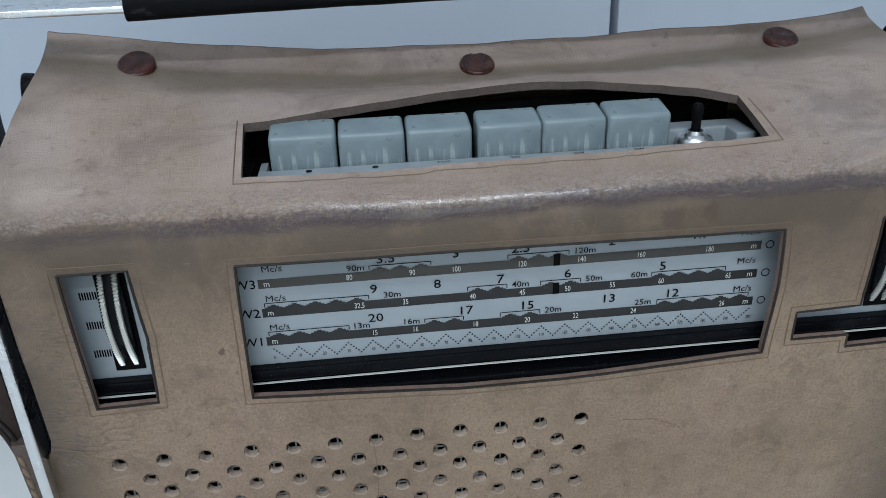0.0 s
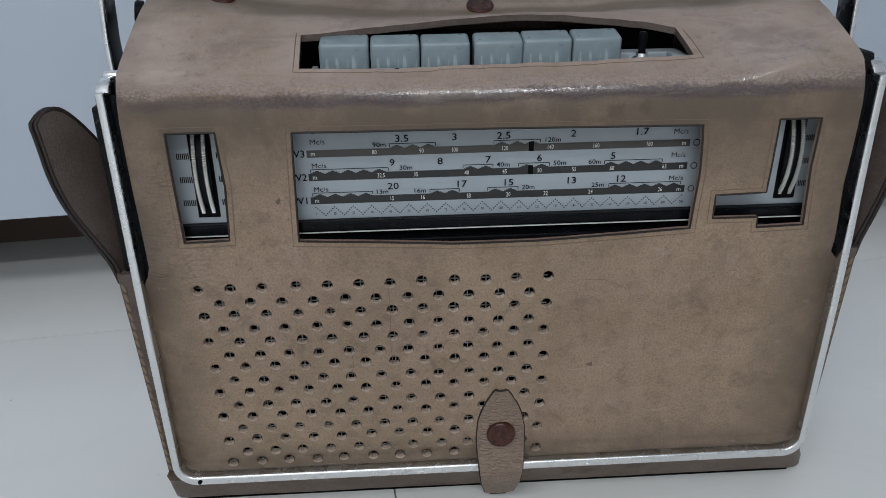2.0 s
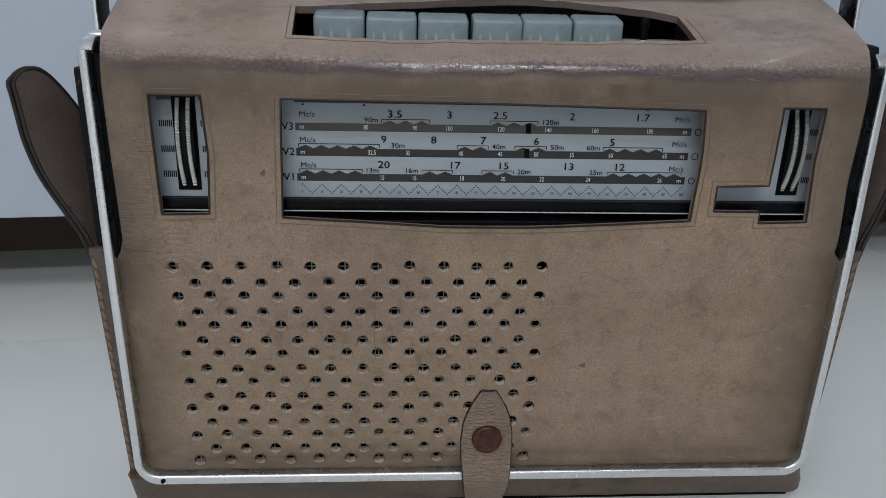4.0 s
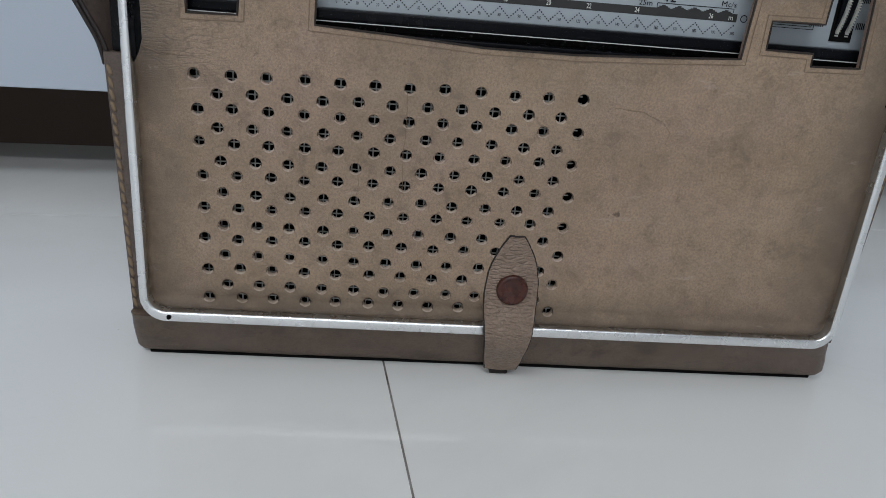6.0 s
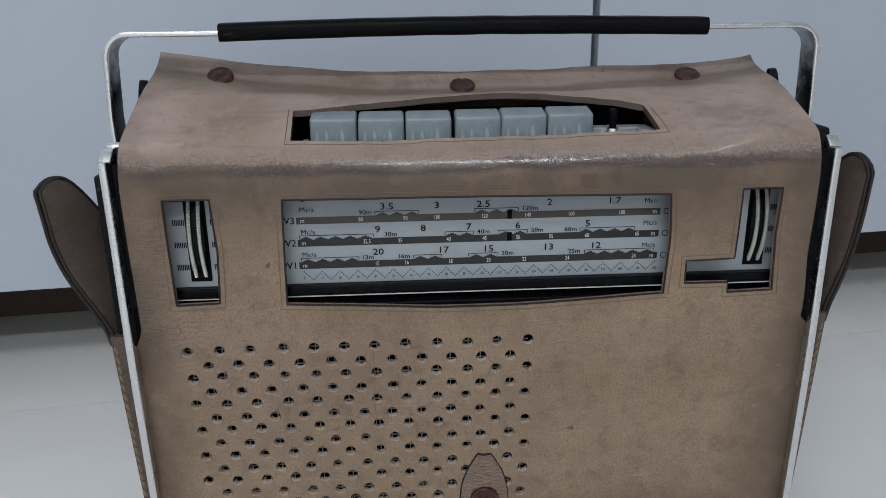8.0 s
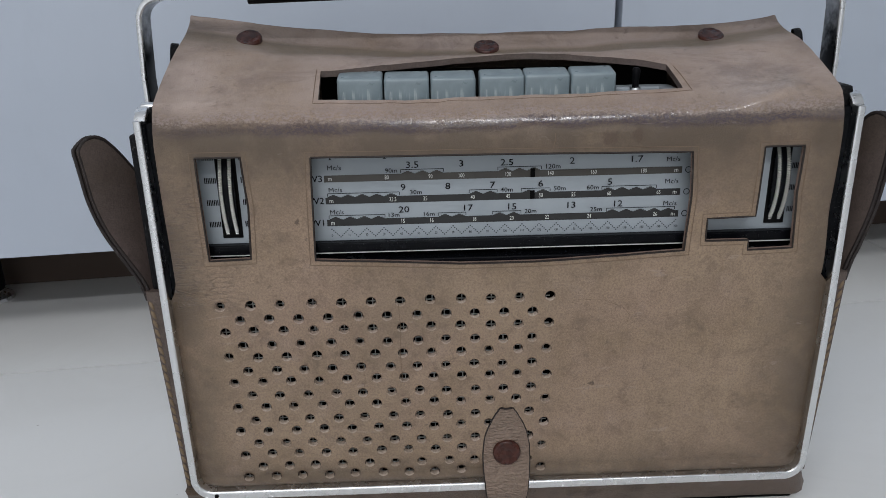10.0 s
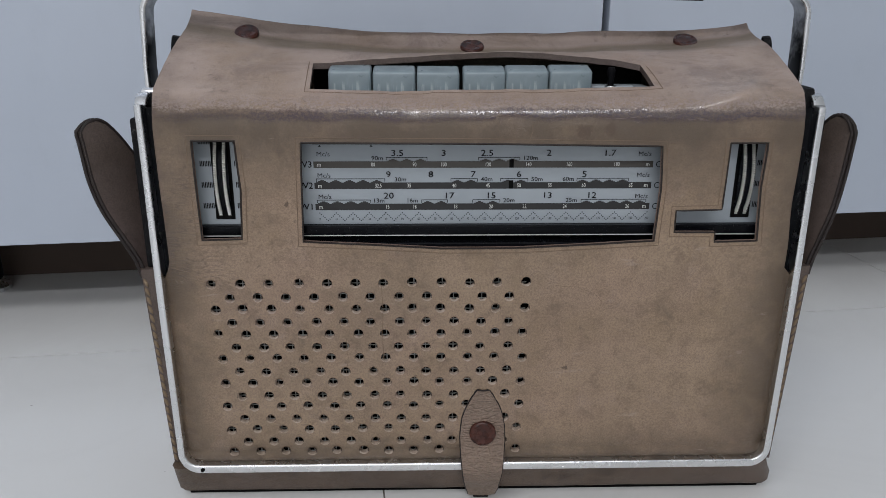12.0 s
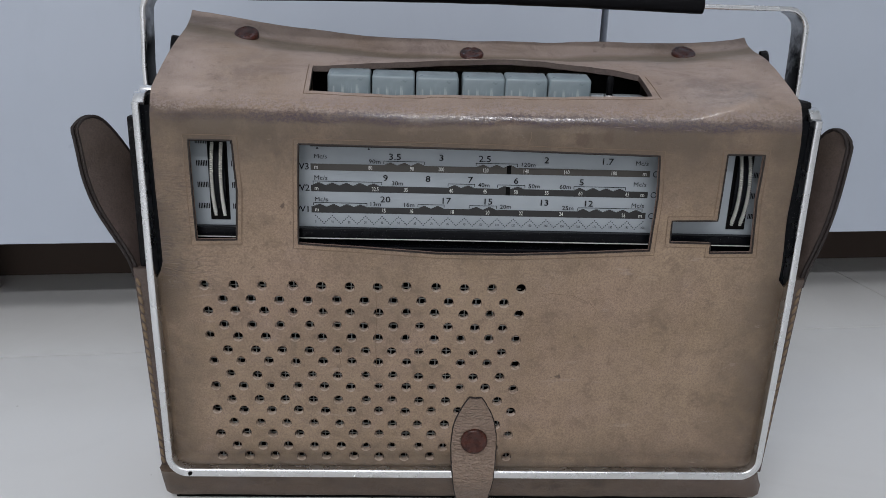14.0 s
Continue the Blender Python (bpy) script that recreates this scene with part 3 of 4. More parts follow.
cut = bmesh.new()
for poly, axis, a, b in ((DIAL, "y", -0.02, 0.0065), (LEFT, "y", -0.02, 0.0065), (RIGHT, "y", -0.02, 0.0065), (KEY_HOLE, "z", 0.245, 0.31)):
    one = prism(poly, axis, a, b)
    me = bpy.data.meshes.new("cut")
    one.to_mesh(me)
    one.free()
    cut.from_mesh(me)
    bpy.data.meshes.remove(me)
for x, z in HOLES:
    r = 0.00255 * rng.uniform(0.9, 1.08)
    ring = [(x + r * math.cos(2 * math.pi * k / 14), z + r * rng.uniform(0.96, 1.04) * math.sin(2 * math.pi * k / 14)) for k in range(14)]
    lo, hi = [cut.verts.new((p[0], -0.02, p[1])) for p in ring], [cut.verts.new((p[0], 0.0065, p[1])) for p in ring]
    cut.faces.new(lo)
    cut.faces.new(hi[::-1])
    for k in range(14):
        cut.faces.new((lo[k], hi[k], hi[(k + 1) % 14], lo[(k + 1) % 14]))
bmesh.ops.recalc_face_normals(cut, faces=cut.faces)
cut_me = bpy.data.meshes.new("cut")
cut.to_mesh(cut_me)
cut.free()
raw, cutter = new("raw", raw_me), new("cutter", cut_me)
mod = raw.modifiers.new("thick", "SOLIDIFY")
mod.thickness, mod.offset = 0.0030, -1
mod = raw.modifiers.new("cut", "BOOLEAN")
mod.operation, mod.solver, mod.object = "DIFFERENCE", "EXACT", cutter
bpy.context.view_layer.update()
case_me = bpy.data.meshes.new_from_object(raw.evaluated_get(bpy.context.evaluated_depsgraph_get()))
case_me.name = "leather_case"
for ob, me in ((raw, raw_me), (cutter, cut_me)):
    bpy.data.objects.remove(ob)
    bpy.data.meshes.remove(me)
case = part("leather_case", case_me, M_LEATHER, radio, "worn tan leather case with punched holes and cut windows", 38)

case_me.materials.append(M_CUT)
case_me.materials.append(M_FLAP)
case_me.materials.append(M_RAW)
for p in case_me.polygons:
    c, d = p.center, p.normal
    window = c.y < 0.0045 and 0.041 < c.z < 0.236 and abs(d.y) < 0.35 and -0.16 < c.x < 0.155
    slot = 0.006 < c.y < 0.056 and c.z > 0.249 and abs(d.z) < 0.35 and abs(c.x) < 0.1
    if window or slot:
        p.material_index = 2 if slot and c.y > 0.02 else 3 if window and c.z < 0.16 else 1

# the rest of the case: sloped foot, back and stitched sides
bm = bmesh.new()
FOOT = [(0.003, 0.0305), (0.0050, 0.0275), (0.0112, 0.0160), (0.0172, 0.0055), (0.0205, 0.0024), (0.095, 0.0024), (0.096, 0.0305)]
NF = len(FOOT)
rows = []
for u in [-1 + 0.012 * k for k in range(6)] + [-0.92 + 0.04 * k for k in range(47)] + [1 - 0.012 * k for k in range(5, -1, -1)]:
    turn = min(1.0, max(0.0, (abs(u) - 0.970) / 0.030))
    turn = 1 - math.sqrt(1 - turn * turn)
    row = []
    for j, (y, z) in enumerate(FOOT):
        low = ease(0.030, 0.004, z)
        x = -0.0045 + 0.0040 * low + u * (0.1828 + 0.0072 * low) + 0.0006 * noise.noise(Vector((u * 9, z * 200, 6)))
        y += (0.0040 * turn + 0.0007 * noise.noise(Vector((u * 7, j * 0.6, 2)))) * (j < 5)
        row.append(bm.verts.new((x, y, z + 0.0058 * turn * low * (j < 6) + 0.0005 * low * noise.noise(Vector((u * 11, 0, 3))))))
    rows.append(row)
for a, b in zip(rows, rows[1:]):
    for j in range(NF):
        bm.faces.new((a[j], a[(j + 1) % NF], b[(j + 1) % NF], b[j]))
bm.faces.new(rows[0])
bm.faces.new(rows[-1][::-1])
part("case_foot", bm, M_BASE, case, "brown leather foot of the case", 50)
# black strip paints the shaded gap between foot and floor
part("contact_strip", box(-0.1835, 0.1825, 0.0212, 0.0955, 0.0, 0.0030, 0.0008), M_BLACK, case, "black strip for the contact shade under the case")
part("case_back", box(-0.171, 0.165, 0.0905, 0.0935, 0.030, 0.276, 0.001), M_BASE, case)

for s, x0 in ((-1, -0.1835), (1, 0.1785)):
    # the stitched gusset, wider towards its top
    bm = bmesh.new()
    rows = []
    for k in range(13):
        f = k / 12
        z = 0.0285 + 0.1275 * f
        outer = x0 + s * (0.0042 + 0.0058 * f)
        inner = x0 - s * 0.003
        y0 = 0.0100
        rows.append([bm.verts.new(p) for p in ((inner, y0 + 0.0005, z), (outer - s * 0.001, y0, z), (outer, y0 + 0.0025, z), (outer - s * 0.001, 0.094, z), (inner, 0.094, z))])
    for a, b in zip(rows, rows[1:]):
        for j in range(5):
            bm.faces.new((a[j], a[(j + 1) % 5], b[(j + 1) % 5], b[j]))
    bm.faces.new(rows[0])
    bm.faces.new(rows[-1][::-1])
    gusset = part("gusset", bm, M_FLAP, case, "stitched side gusset", 40)
    stitch_me = None
    for k in range(22):
        f = k / 21
        z = 0.034 + 0.114 * f
        x = x0 + s * (0.0020 + 0.0052 * (z - 0.0285) / 0.1275)
        if stitch_me is None:
            bm = bmesh.new()
            bmesh.ops.create_icosphere(bm, subdivisions=1, radius=1)
            for v in bm.verts:
                v.co = Vector((v.co.x * 0.0011, v.co.y * 0.0008, v.co.z * 0.0031))
            st = part("stitch", bm, M_THREAD, gusset, smooth=80)
            stitch_me = st.data
        else:
            st = new("stitch", stitch_me)
            st.parent = gusset
        st.matrix_local = pose(x, 0.0101, z, 0, 20 * s, 0)

    # the ear of the side that stands away from the radio
    OUT = [(0.0085, 0.150), (0.0110, 0.160), (0.0170, 0.172), (0.0258, 0.189), (0.0306, 0.205), (0.0324, 0.220), (0.0336, 0.233), (0.0336, 0.2435)]
    if s > 0:
        OUT = [(0.0090, 0.150), (0.0108, 0.160), (0.0145, 0.172), (0.0188, 0.189), (0.0210, 0.205), (0.0222, 0.220), (0.0228, 0.235), (0.0215, 0.2462)]
    def ear_point(v, q, out=OUT, s=s, x0=x0):
        d, z = curve(out, v)
        fall = 0.074 * ease(0.30, 1, v) * ease(0, 1, v)
        xx = x0 + s * (d + (0.004 - d) * q ** 0.85 - 0.002 * math.sin(math.pi * q))
        corner = 0.0105 * max(0.0, 1 - q / 0.24) ** 2 * ease(0.78, 1, v)
        return Vector((xx, 0.0135 + 0.050 * q, z - corner - fall * q ** 1.3 + 0.0020 * math.sin(math.pi * min(1, q * 2.2)) * ease(0.7, 1, v)))

    bm = bmesh.new()
    NV, NW = 28, 14
    ear = [[bm.verts.new(ear_point(k / NV, i / NW)) for i in range(NW + 1)] for k in range(NV + 1)]
    for a, b in zip(ear, ear[1:]):
        for i in range(NW):
            bm.faces.new((a[i], a[i + 1], b[i + 1], b[i]))
    me = bpy.data.meshes.new("side_ear")
    bm.to_mesh(me)
    bm.free()
    tmp = new("raw", me)
    mod = tmp.modifiers.new("thick", "SOLIDIFY")
    mod.thickness, mod.offset = 0.0036, 0
    bpy.context.view_layer.update()
    done = bpy.data.meshes.new_from_object(tmp.evaluated_get(bpy.context.evaluated_depsgraph_get()))
    bpy.data.objects.remove(tmp)
    part("side_ear", done, M_FLAP, case, "dark brown leather ear bent outwards", 40)
    for off in (-0.0012, 0.0012):
        rim = [ear_point(k / 30, 0) + Vector((off, -0.0002, 0)) for k in range(31)] + [ear_point(1, k / 28) + Vector((off * 0.8, 0, 0.0006)) for k in range(1, 22)]
        part("ear_edge", tube(rim, 0.0010, 8), M_EDGE, case, "dark burnished leather edge", 60)



# dark rims of the sheet: both sides of the top, and the raised ridge
for u, mat in ((-1, M_BASE), (1, M_BASE)):
    part("sheet_rim", tube([sheet(u, 0.29 + 0.71 * k / 60) + Vector((0.0004 * -u, 0.0004, -0.0006)) for k in range(61)], 0.0005, 6), mat, case, "dark worn rim of the leather", 60)
part("sheet_rim", tube([sheet(-1 + 2 * k / 90, 1.0) + Vector((0, 0.0006, -0.0007)) for k in range(91)], 0.0009, 6), M_CUT, case, "pale worn rim of the raised ridge", 60)


# scored outlines round the windows
def score(poly, off, lift=0.0, closed=True):
    c = Vector((sum(p[0] for p in poly) / len(poly), sum(p[1] for p in poly) / len(poly)))
    pts = []
    n = len(poly)
    for k in range(n):
        a, p, b = Vector(poly[k - 1]), Vector(poly[k]), Vector(poly[(k + 1) % n])
        u, v = (p - a).normalized(), (b - p).normalized()
        nu, nv = Vector((-u.y, u.x)), Vector((-v.y, v.x))
        pts.append(p + (nu + nv) * (off / (1 + nu.dot(nv))))
    out = []
    for k in range(n):
        a, b = pts[k], pts[(k + 1) % n]
        m = max(2, int((b - a).length / 0.004))
        for i in range(m):
            q = a.lerp(b, i / m)
            out.append(Vector((q.x, front_y(q.x, q.y) - 0.00012 + lift, q.y)))
    out.append(out[0].copy())
    return out


for poly, off in ((DIAL, 0.0028), (LEFT, 0.0028), (RIGHT, 0.0026)):
    part("scored_line", tube(score(poly, off), 0.00021, 5), M_SCORE, case, "scored outline in the leather")


# frayed rims that the punch left: shade painted above, lit pale leather below
rng = random.Random(12)
bm = bmesh.new()
for x, z in HOLES:
    r, fray = 0.00250, rng.uniform(0.75, 1.25)
    rings = []
    for k in range(16):
        a = 2 * math.pi * k / 16
        low = ease(0.15, -0.75, math.sin(a + rng.uniform(-0.15, 0.15)))
        out = r + 0.00022 + 0.00028 * low * fray * rng.uniform(0.7, 1.2)
        rings.append([bm.verts.new((x + q * math.cos(a), front_y(x + q * math.cos(a), z + q * math.sin(a)) + e, z + q * math.sin(a)))
                      for q, e in ((r - 0.0001 - 0.0001 * low, 0.0016), (r + 0.00005, -0.00002), (out, -0.00018), (out + 0.0001, 0.0003))])
    for k in range(16):
        p, q = rings[k], rings[(k + 1) % 16]
        for j in range(3):
            bm.faces.new((p[j], p[j + 1], q[j + 1], q[j]))
rims = tagged(part("hole_rims", bm, material("shaded_rim", (0.060, 0.040, 0.030), 0.6)[0], case, "frayed rims of the punched holes", 60), kind="stuff")
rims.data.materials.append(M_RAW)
# pale leather on the lower half stands for its lit side
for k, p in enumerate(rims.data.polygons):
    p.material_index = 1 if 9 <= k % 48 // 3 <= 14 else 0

# dark cords round the windows: dirt on the cut, and shade painted in
M_CUT_SHADE = material("shaded_cut", (0.020, 0.013, 0.010), 0.7)[0]
for poly in (DIAL, LEFT, RIGHT):
    part("cut_edge", tube(score(poly, 0.0001, 0.0002), 0.00055, 5), M_CUT_SHADE, case, "dirty edge of the cut window with shade painted in")


def top_at(x, y):
    """The top sheet's place over (x, y), by walking along the profile."""
    best = min((sheet(-1 + 2 * (x - xl(0.26)) / (xr(0.26) - xl(0.26)), 0.5 + 0.5 * k / 200) for k in range(201)), key=lambda p: abs(p.y - y) + (0 if p.z > 0.245 else 1))
    return best


pts = []
for x, y in ((-0.0962, 0.036), (-0.0955, 0.006), (0.0, 0.0072), (0.0925, 0.0088), (0.0885, 0.036)):
    pts.append((x, y))
line = []
for (xa, ya), (xb, yb) in zip(pts, pts[1:]):
    m = max(2, int(math.hypot(xb - xa, yb - ya) / 0.004))
    for i in range(m):
        p = top_at(xa + (xb - xa) * i / m, ya + (yb - ya) * i / m)
        line.append(p + Vector((0, 0, 0.00005)))
part("scored_line", tube(line, 0.00024, 5), M_SCORE, case, "scored outline in the leather")


def crack(points, r=0.0002):
    """A fine dark crack in the front leather, from (x, z) points."""
    out = []
    for a, b in zip(points, points[1:]):
        for i in range(6):
            q = Vector(a).lerp(Vector(b), i / 6)
            jx, jz = 0.0005 * noise.noise(Vector((q.x * 300, q.y * 300, 1))), 0.0005 * noise.noise(Vector((q.x * 300, q.y * 300, 7)))
            out.append(Vector((q.x + jx, front_y(q.x, q.y) - 0.00008, q.y + jz)))
    part("crack", tube(out, r, 5), M_SCORE, case, "fine crack in the leather")


crack([(0.038, 0.149), (0.052, 0.148), (0.062, 0.144), (0.066, 0.139), (0.065, 0.132)], 0.00010)
crack([(-0.0575, 0.149), (-0.0570, 0.135), (-0.0578, 0.120), (-0.0568, 0.098)], 0.00016)
crack([(-0.0785, 0.119), (-0.0775, 0.105), (-0.0790, 0.094)], 0.00012)
crack([(-0.172, 0.161), (-0.163, 0.158), (-0.157, 0.153), (-0.152, 0.151)], 0.00018)
crack([(0.0215, 0.2325), (0.0225, 0.236), (0.0222, 0.240)], 0.0002)
crack([(0.094, 0.2297), (0.099, 0.2294)], 0.00025)
crack([(0.092, 0.042), (0.094, 0.038)], 0.0003)


def stud(place, normal, r, name="stud", parent=None, label="domed brown stud", mat=None):
    m = Matrix.Translation(place) @ Vector(normal).to_track_quat("Z", "Y").to_matrix().to_4x4()
    prof = [(r * 1.04, -0.003), (r * 1.04, 0.0003), (r * 0.97, 0.0011), (r * 0.86, 0.0014), (r * 0.78, 0.0012), (r * 0.55, 0.0014), (r * 0.35, 0.0013), (r * 0.25, 0.0015), (0, 0.0016)]
    return part(name, lathe(prof, m), mat or M_STUD, parent or case, label, 60)


for x, y, slope in ((-0.1385, 0.0785, 0.62), (-0.004, 0.0815, 0.48), (0.1257, 0.0805, 0.52)):
    stud(top_at(x, y) + Vector((0, -0.0003, 0.0002)), (0, -slope, 1), 0.0070)
stud(Vector((-0.1838, 0.0835, 0.2725)), (-1, -0.25, 0.15), 0.0062, "side_stud", None, "black side stud", M_VINYL)
stud(Vector((0.1765, 0.0790, 0.2735)), (1, -0.25, 0.15), 0.0062, "side_stud", None, "black side stud", M_VINYL)

# the closing tongue over the front's foot
bm = bmesh.new()
LEV = [(0.0050, 0.0082), (0.0080, 0.0088), (0.012, 0.0096), (0.020, 0.0104), (0.029, 0.0113), (0.037, 0.0121), (0.045, 0.0128), (0.053, 0.0131), (0.060, 0.0127), (0.067, 0.0114), (0.073, 0.0095), (0.0785, 0.0066), (0.0835, 0.0034)]


def tongue_at(f, u):
    """A point of the tongue's front: f from its foot to its tip, u across."""
    z, w = curve(LEV, f)
    over = 0.0062 * math.exp(-((z - 0.0325) / 0.011) ** 2)
    y = -0.0018 - over + 0.011 * ease(0.026, 0.0, z) + 0.0010 * u * u
    near = math.exp(-((z - 0.056) / 0.020) ** 2) + math.exp(-((z - 0.034) / 0.007) ** 2)
    y += 0.00045 * near * noise.noise(Vector((u * 1.6, z * 520, 4))) + 0.0003 * noise.noise(Vector((u * 4, z * 160, 9)))
    return Vector((u * w + 0.0005 + 0.0014 * ease(0.03, 0, z) + 0.0003 * noise.noise(Vector((u, z * 130, 1))), y, z))


NT, NC = 110, 16
front = [[bm.verts.new(tongue_at(k / NT, -1 + 2 * i / NC)) for i in range(NC + 1)] for k in range(NT + 1)]
back = [[bm.verts.new(v.co + Vector((0, 0.0020, 0))) for v in row] for row in front]
for k in range(NT):
    for i in range(NC):
        bm.faces.new((front[k][i], front[k][i + 1], front[k + 1][i + 1], front[k + 1][i]))
        bm.faces.new((back[k][i + 1], back[k][i], back[k + 1][i], back[k + 1][i + 1]))
    for i in (0, NC):
        bm.faces.new((front[k][i], back[k][i], back[k + 1][i], front[k + 1][i]))
for k in (0, -1):
    for i in range(NC):
        bm.faces.new((front[k][i], front[k][i + 1], back[k][i + 1], back[k][i]))
tongue = part("tongue", bm, M_STRAP, case, "creased leather closing tongue", 50)
edge = [tongue_at(k / 60, -1) for k in range(61)] + [tongue_at(1, -1 + k / 4) for k in range(1, 8)] + [tongue_at(1 - k / 60, 1) for k in range(61)]
part("tongue_edge", tube([p + Vector((0, 0.0010, 0)) for p in edge], 0.00075, 6), M_EDGE, tongue, "dark cut edge of the tongue", 60)
stud(Vector((0.0005, -0.0026, 0.0562)), (0, -1, 0.03), 0.0076)
part("rubber_foot", box(-0.0035, 0.0065, 0.0125, 0.022, 0.0, 0.0045, 0.0010), M_EDGE, radio, "dark rubber foot")

# the radio's body inside the case
part("body", box(-0.1845, 0.1795, 0.0165, 0.0885, 0.0305, 0.2445, 0.002), M_VINYL, radio, "black vinyl radio body")
part("end_cap", box(-0.1805, -0.1735, 0.012, 0.055, 0.160, 0.2535, 0.002), M_VINYL, radio)
part("side_panel", box(-0.1898, -0.1830, 0.0130, 0.086, 0.156, 0.2400, 0.0015), M_VINYL, radio, "black grained vinyl side panel")
part("side_panel", box(0.1780, 0.1845, 0.0130, 0.086, 0.156, 0.2400, 0.0015), M_VINYL, radio, "black grained vinyl side panel")
part("end_cap", box(0.1665, 0.1755, 0.010, 0.055, 0.160, 0.2570, 0.003), M_VINYL, radio)
part("side_lip", box(-0.1790, -0.1715, 0.0075, 0.018, 0.036, 0.2470, 0.001), M_GLOSS, radio)
part("side_lip", box(0.1660, 0.1745, 0.0075, 0.018, 0.036, 0.2470, 0.001), M_GLOSS, radio)

# chrome trim round the front
path = filleted([(-0.1808, 0, 0.2485), (-0.1782, 0, 0.0325), (0.1738, 0, 0.0325), (0.1762, 0, 0.2475)], 0.0105, 10)
dense = []
for a, b in zip(path, path[1:]):
    m = max(1, int((b - a).length / 0.012))
    dense += [a.lerp(b, k / m) for k in range(m)]
dense.append(path[-1])
frames = []
for k, p in enumerate(dense):
    d = (dense[min(k + 1, len(dense) - 1)] - dense[max(k - 1, 0)]).normalized()
    lean = 0.0035 + 0.0035 * ease(0.12, 0.255, p.z)
    frames.append((Vector((p.x, lean, p.z)), Vector((0, -1, 0)), d.cross(Vector((0, -1, 0)))))
wide = [0.0041 + 0.0013 * abs(f[2].z) ** 2 for f in frames]
part("chrome_trim", sweep(frames, lambda k: rounded(0.0100, wide[k], 0.0012)), M_CHROME, radio, "scratched chrome trim strip", 40)
for s, x in ((-1, -0.1808), (1, 0.1762)):
    # the hook at each end of the trim
    pts = [Vector((x - s * 0.0005, 0.0060 + 0.013 * f, 0.2475 + 0.0045 * math.sin(math.pi * f) * (1 - 0.2 * f) + 0.002 * f)) for f in [k / 10 for k in range(11)]]
    fr = []
    for k, p in enumerate(pts):
        d = (pts[min(k + 1, 10)] - pts[max(k - 1, 0)]).normalized()
        fr.append((p, Vector((1, 0, 0)), Vector((1, 0, 0)).cross(d)))
    part("trim_hook", sweep(fr, lambda k: rounded(0.0062, 0.0026, 0.0008)), M_CHROME, radio, "bent chrome hook", 40)
    part("trim_roll", lathe([(0, -0.0042), (0.0024, -0.0040), (0.0028, -0.0032), (0.0028, 0.0032), (0.0024, 0.0040), (0, 0.0042)], Matrix.Translation((x - s * 0.0022, 0.0185, 0.2528)) @ pose(0, 0, 0, 0, 90), 20), M_CHROME, radio, "rolled chrome end", 40)
part("trim_screw", lathe([(0, 0.0012), (0.0009, 0.001), (0.0012, 0)], Matrix.Translation((-0.1665, -0.0017, 0.0326)) @ pose(0, 0, 0, 90), 12), M_BLACK, radio)
part("trim_screw", lathe([(0, 0.0012), (0.0009, 0.001), (0.0012, 0)], Matrix.Translation((0.1752, 0.0005, 0.150)) @ pose(0, 0, 0, 90), 12), M_BLACK, radio)

# the handle: a flat band, bent at both ends, with a black sleeve
path = filleted([(-0.1925, 0, 0.185), (-0.1935, 0, 0.262), (-0.1915, 0, 0.3042), (0.1885, 0, 0.3042), (0.1895, 0, 0.262), (0.1885, 0, 0.185)], 0.0125, 10)
frames = []
for k, p in enumerate(path):
    d = (path[min(k + 1, len(path) - 1)] - path[max(k - 1, 0)]).normalized()
    frames.append((Vector((p.x, 0.066, p.z)), Vector((0, -1, 0)), d.cross(Vector((0, -1, 0)))))
handle = part("handle", sweep(frames, lambda k: rounded(0.0165, 0.0030, 0.0010)), M_CHROME, radio, "flat chrome carrying handle standing upright", 40)
M_TARN, tarn_tree, tarn_bsdf = material("tarnished_chrome", (0.05, 0.05, 0.05), 0.35, 1.0)
tn = Nodes(tarn_tree)
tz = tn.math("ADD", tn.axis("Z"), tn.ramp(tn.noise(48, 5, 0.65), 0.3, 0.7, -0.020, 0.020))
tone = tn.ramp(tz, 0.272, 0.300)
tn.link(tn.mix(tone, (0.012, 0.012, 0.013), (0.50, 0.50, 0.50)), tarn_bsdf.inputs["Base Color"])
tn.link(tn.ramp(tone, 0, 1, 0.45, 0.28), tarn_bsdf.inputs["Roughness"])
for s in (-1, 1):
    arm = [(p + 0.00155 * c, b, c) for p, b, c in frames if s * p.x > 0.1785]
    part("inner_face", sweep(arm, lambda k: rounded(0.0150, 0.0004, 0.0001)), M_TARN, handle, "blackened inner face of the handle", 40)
frames = []
for k in range(41):
    f = k / 40
    x = -0.1325 + 0.2585 * f
    frames.append((Vector((x, 0.066, 0.3045 + 0.0018 * math.sin(math.pi * f) + 0.00025 * noise.noise(Vector((x * 60, 0, 0))))), Vector((0, -1, 0)), Vector((0, 0, 1))))
part("grip", sweep(frames, lambda k: rounded(0.0225, 0.0092, 0.0035)), M_GRIP, handle, "black moulded plastic grip sleeve", 50)
for s, x in ((-1, -0.1925), (1, 0.1885)):
    part("pivot", lathe([(0, 0.004), (0.007, 0.003), (0.009, 0.0), (0.009, -0.006)], Matrix.Translation((x + s * 0.001, 0.066, 0.190)) @ pose(0, 0, 0, 0, 90 * s)), M_CHROME, handle, "", 50)

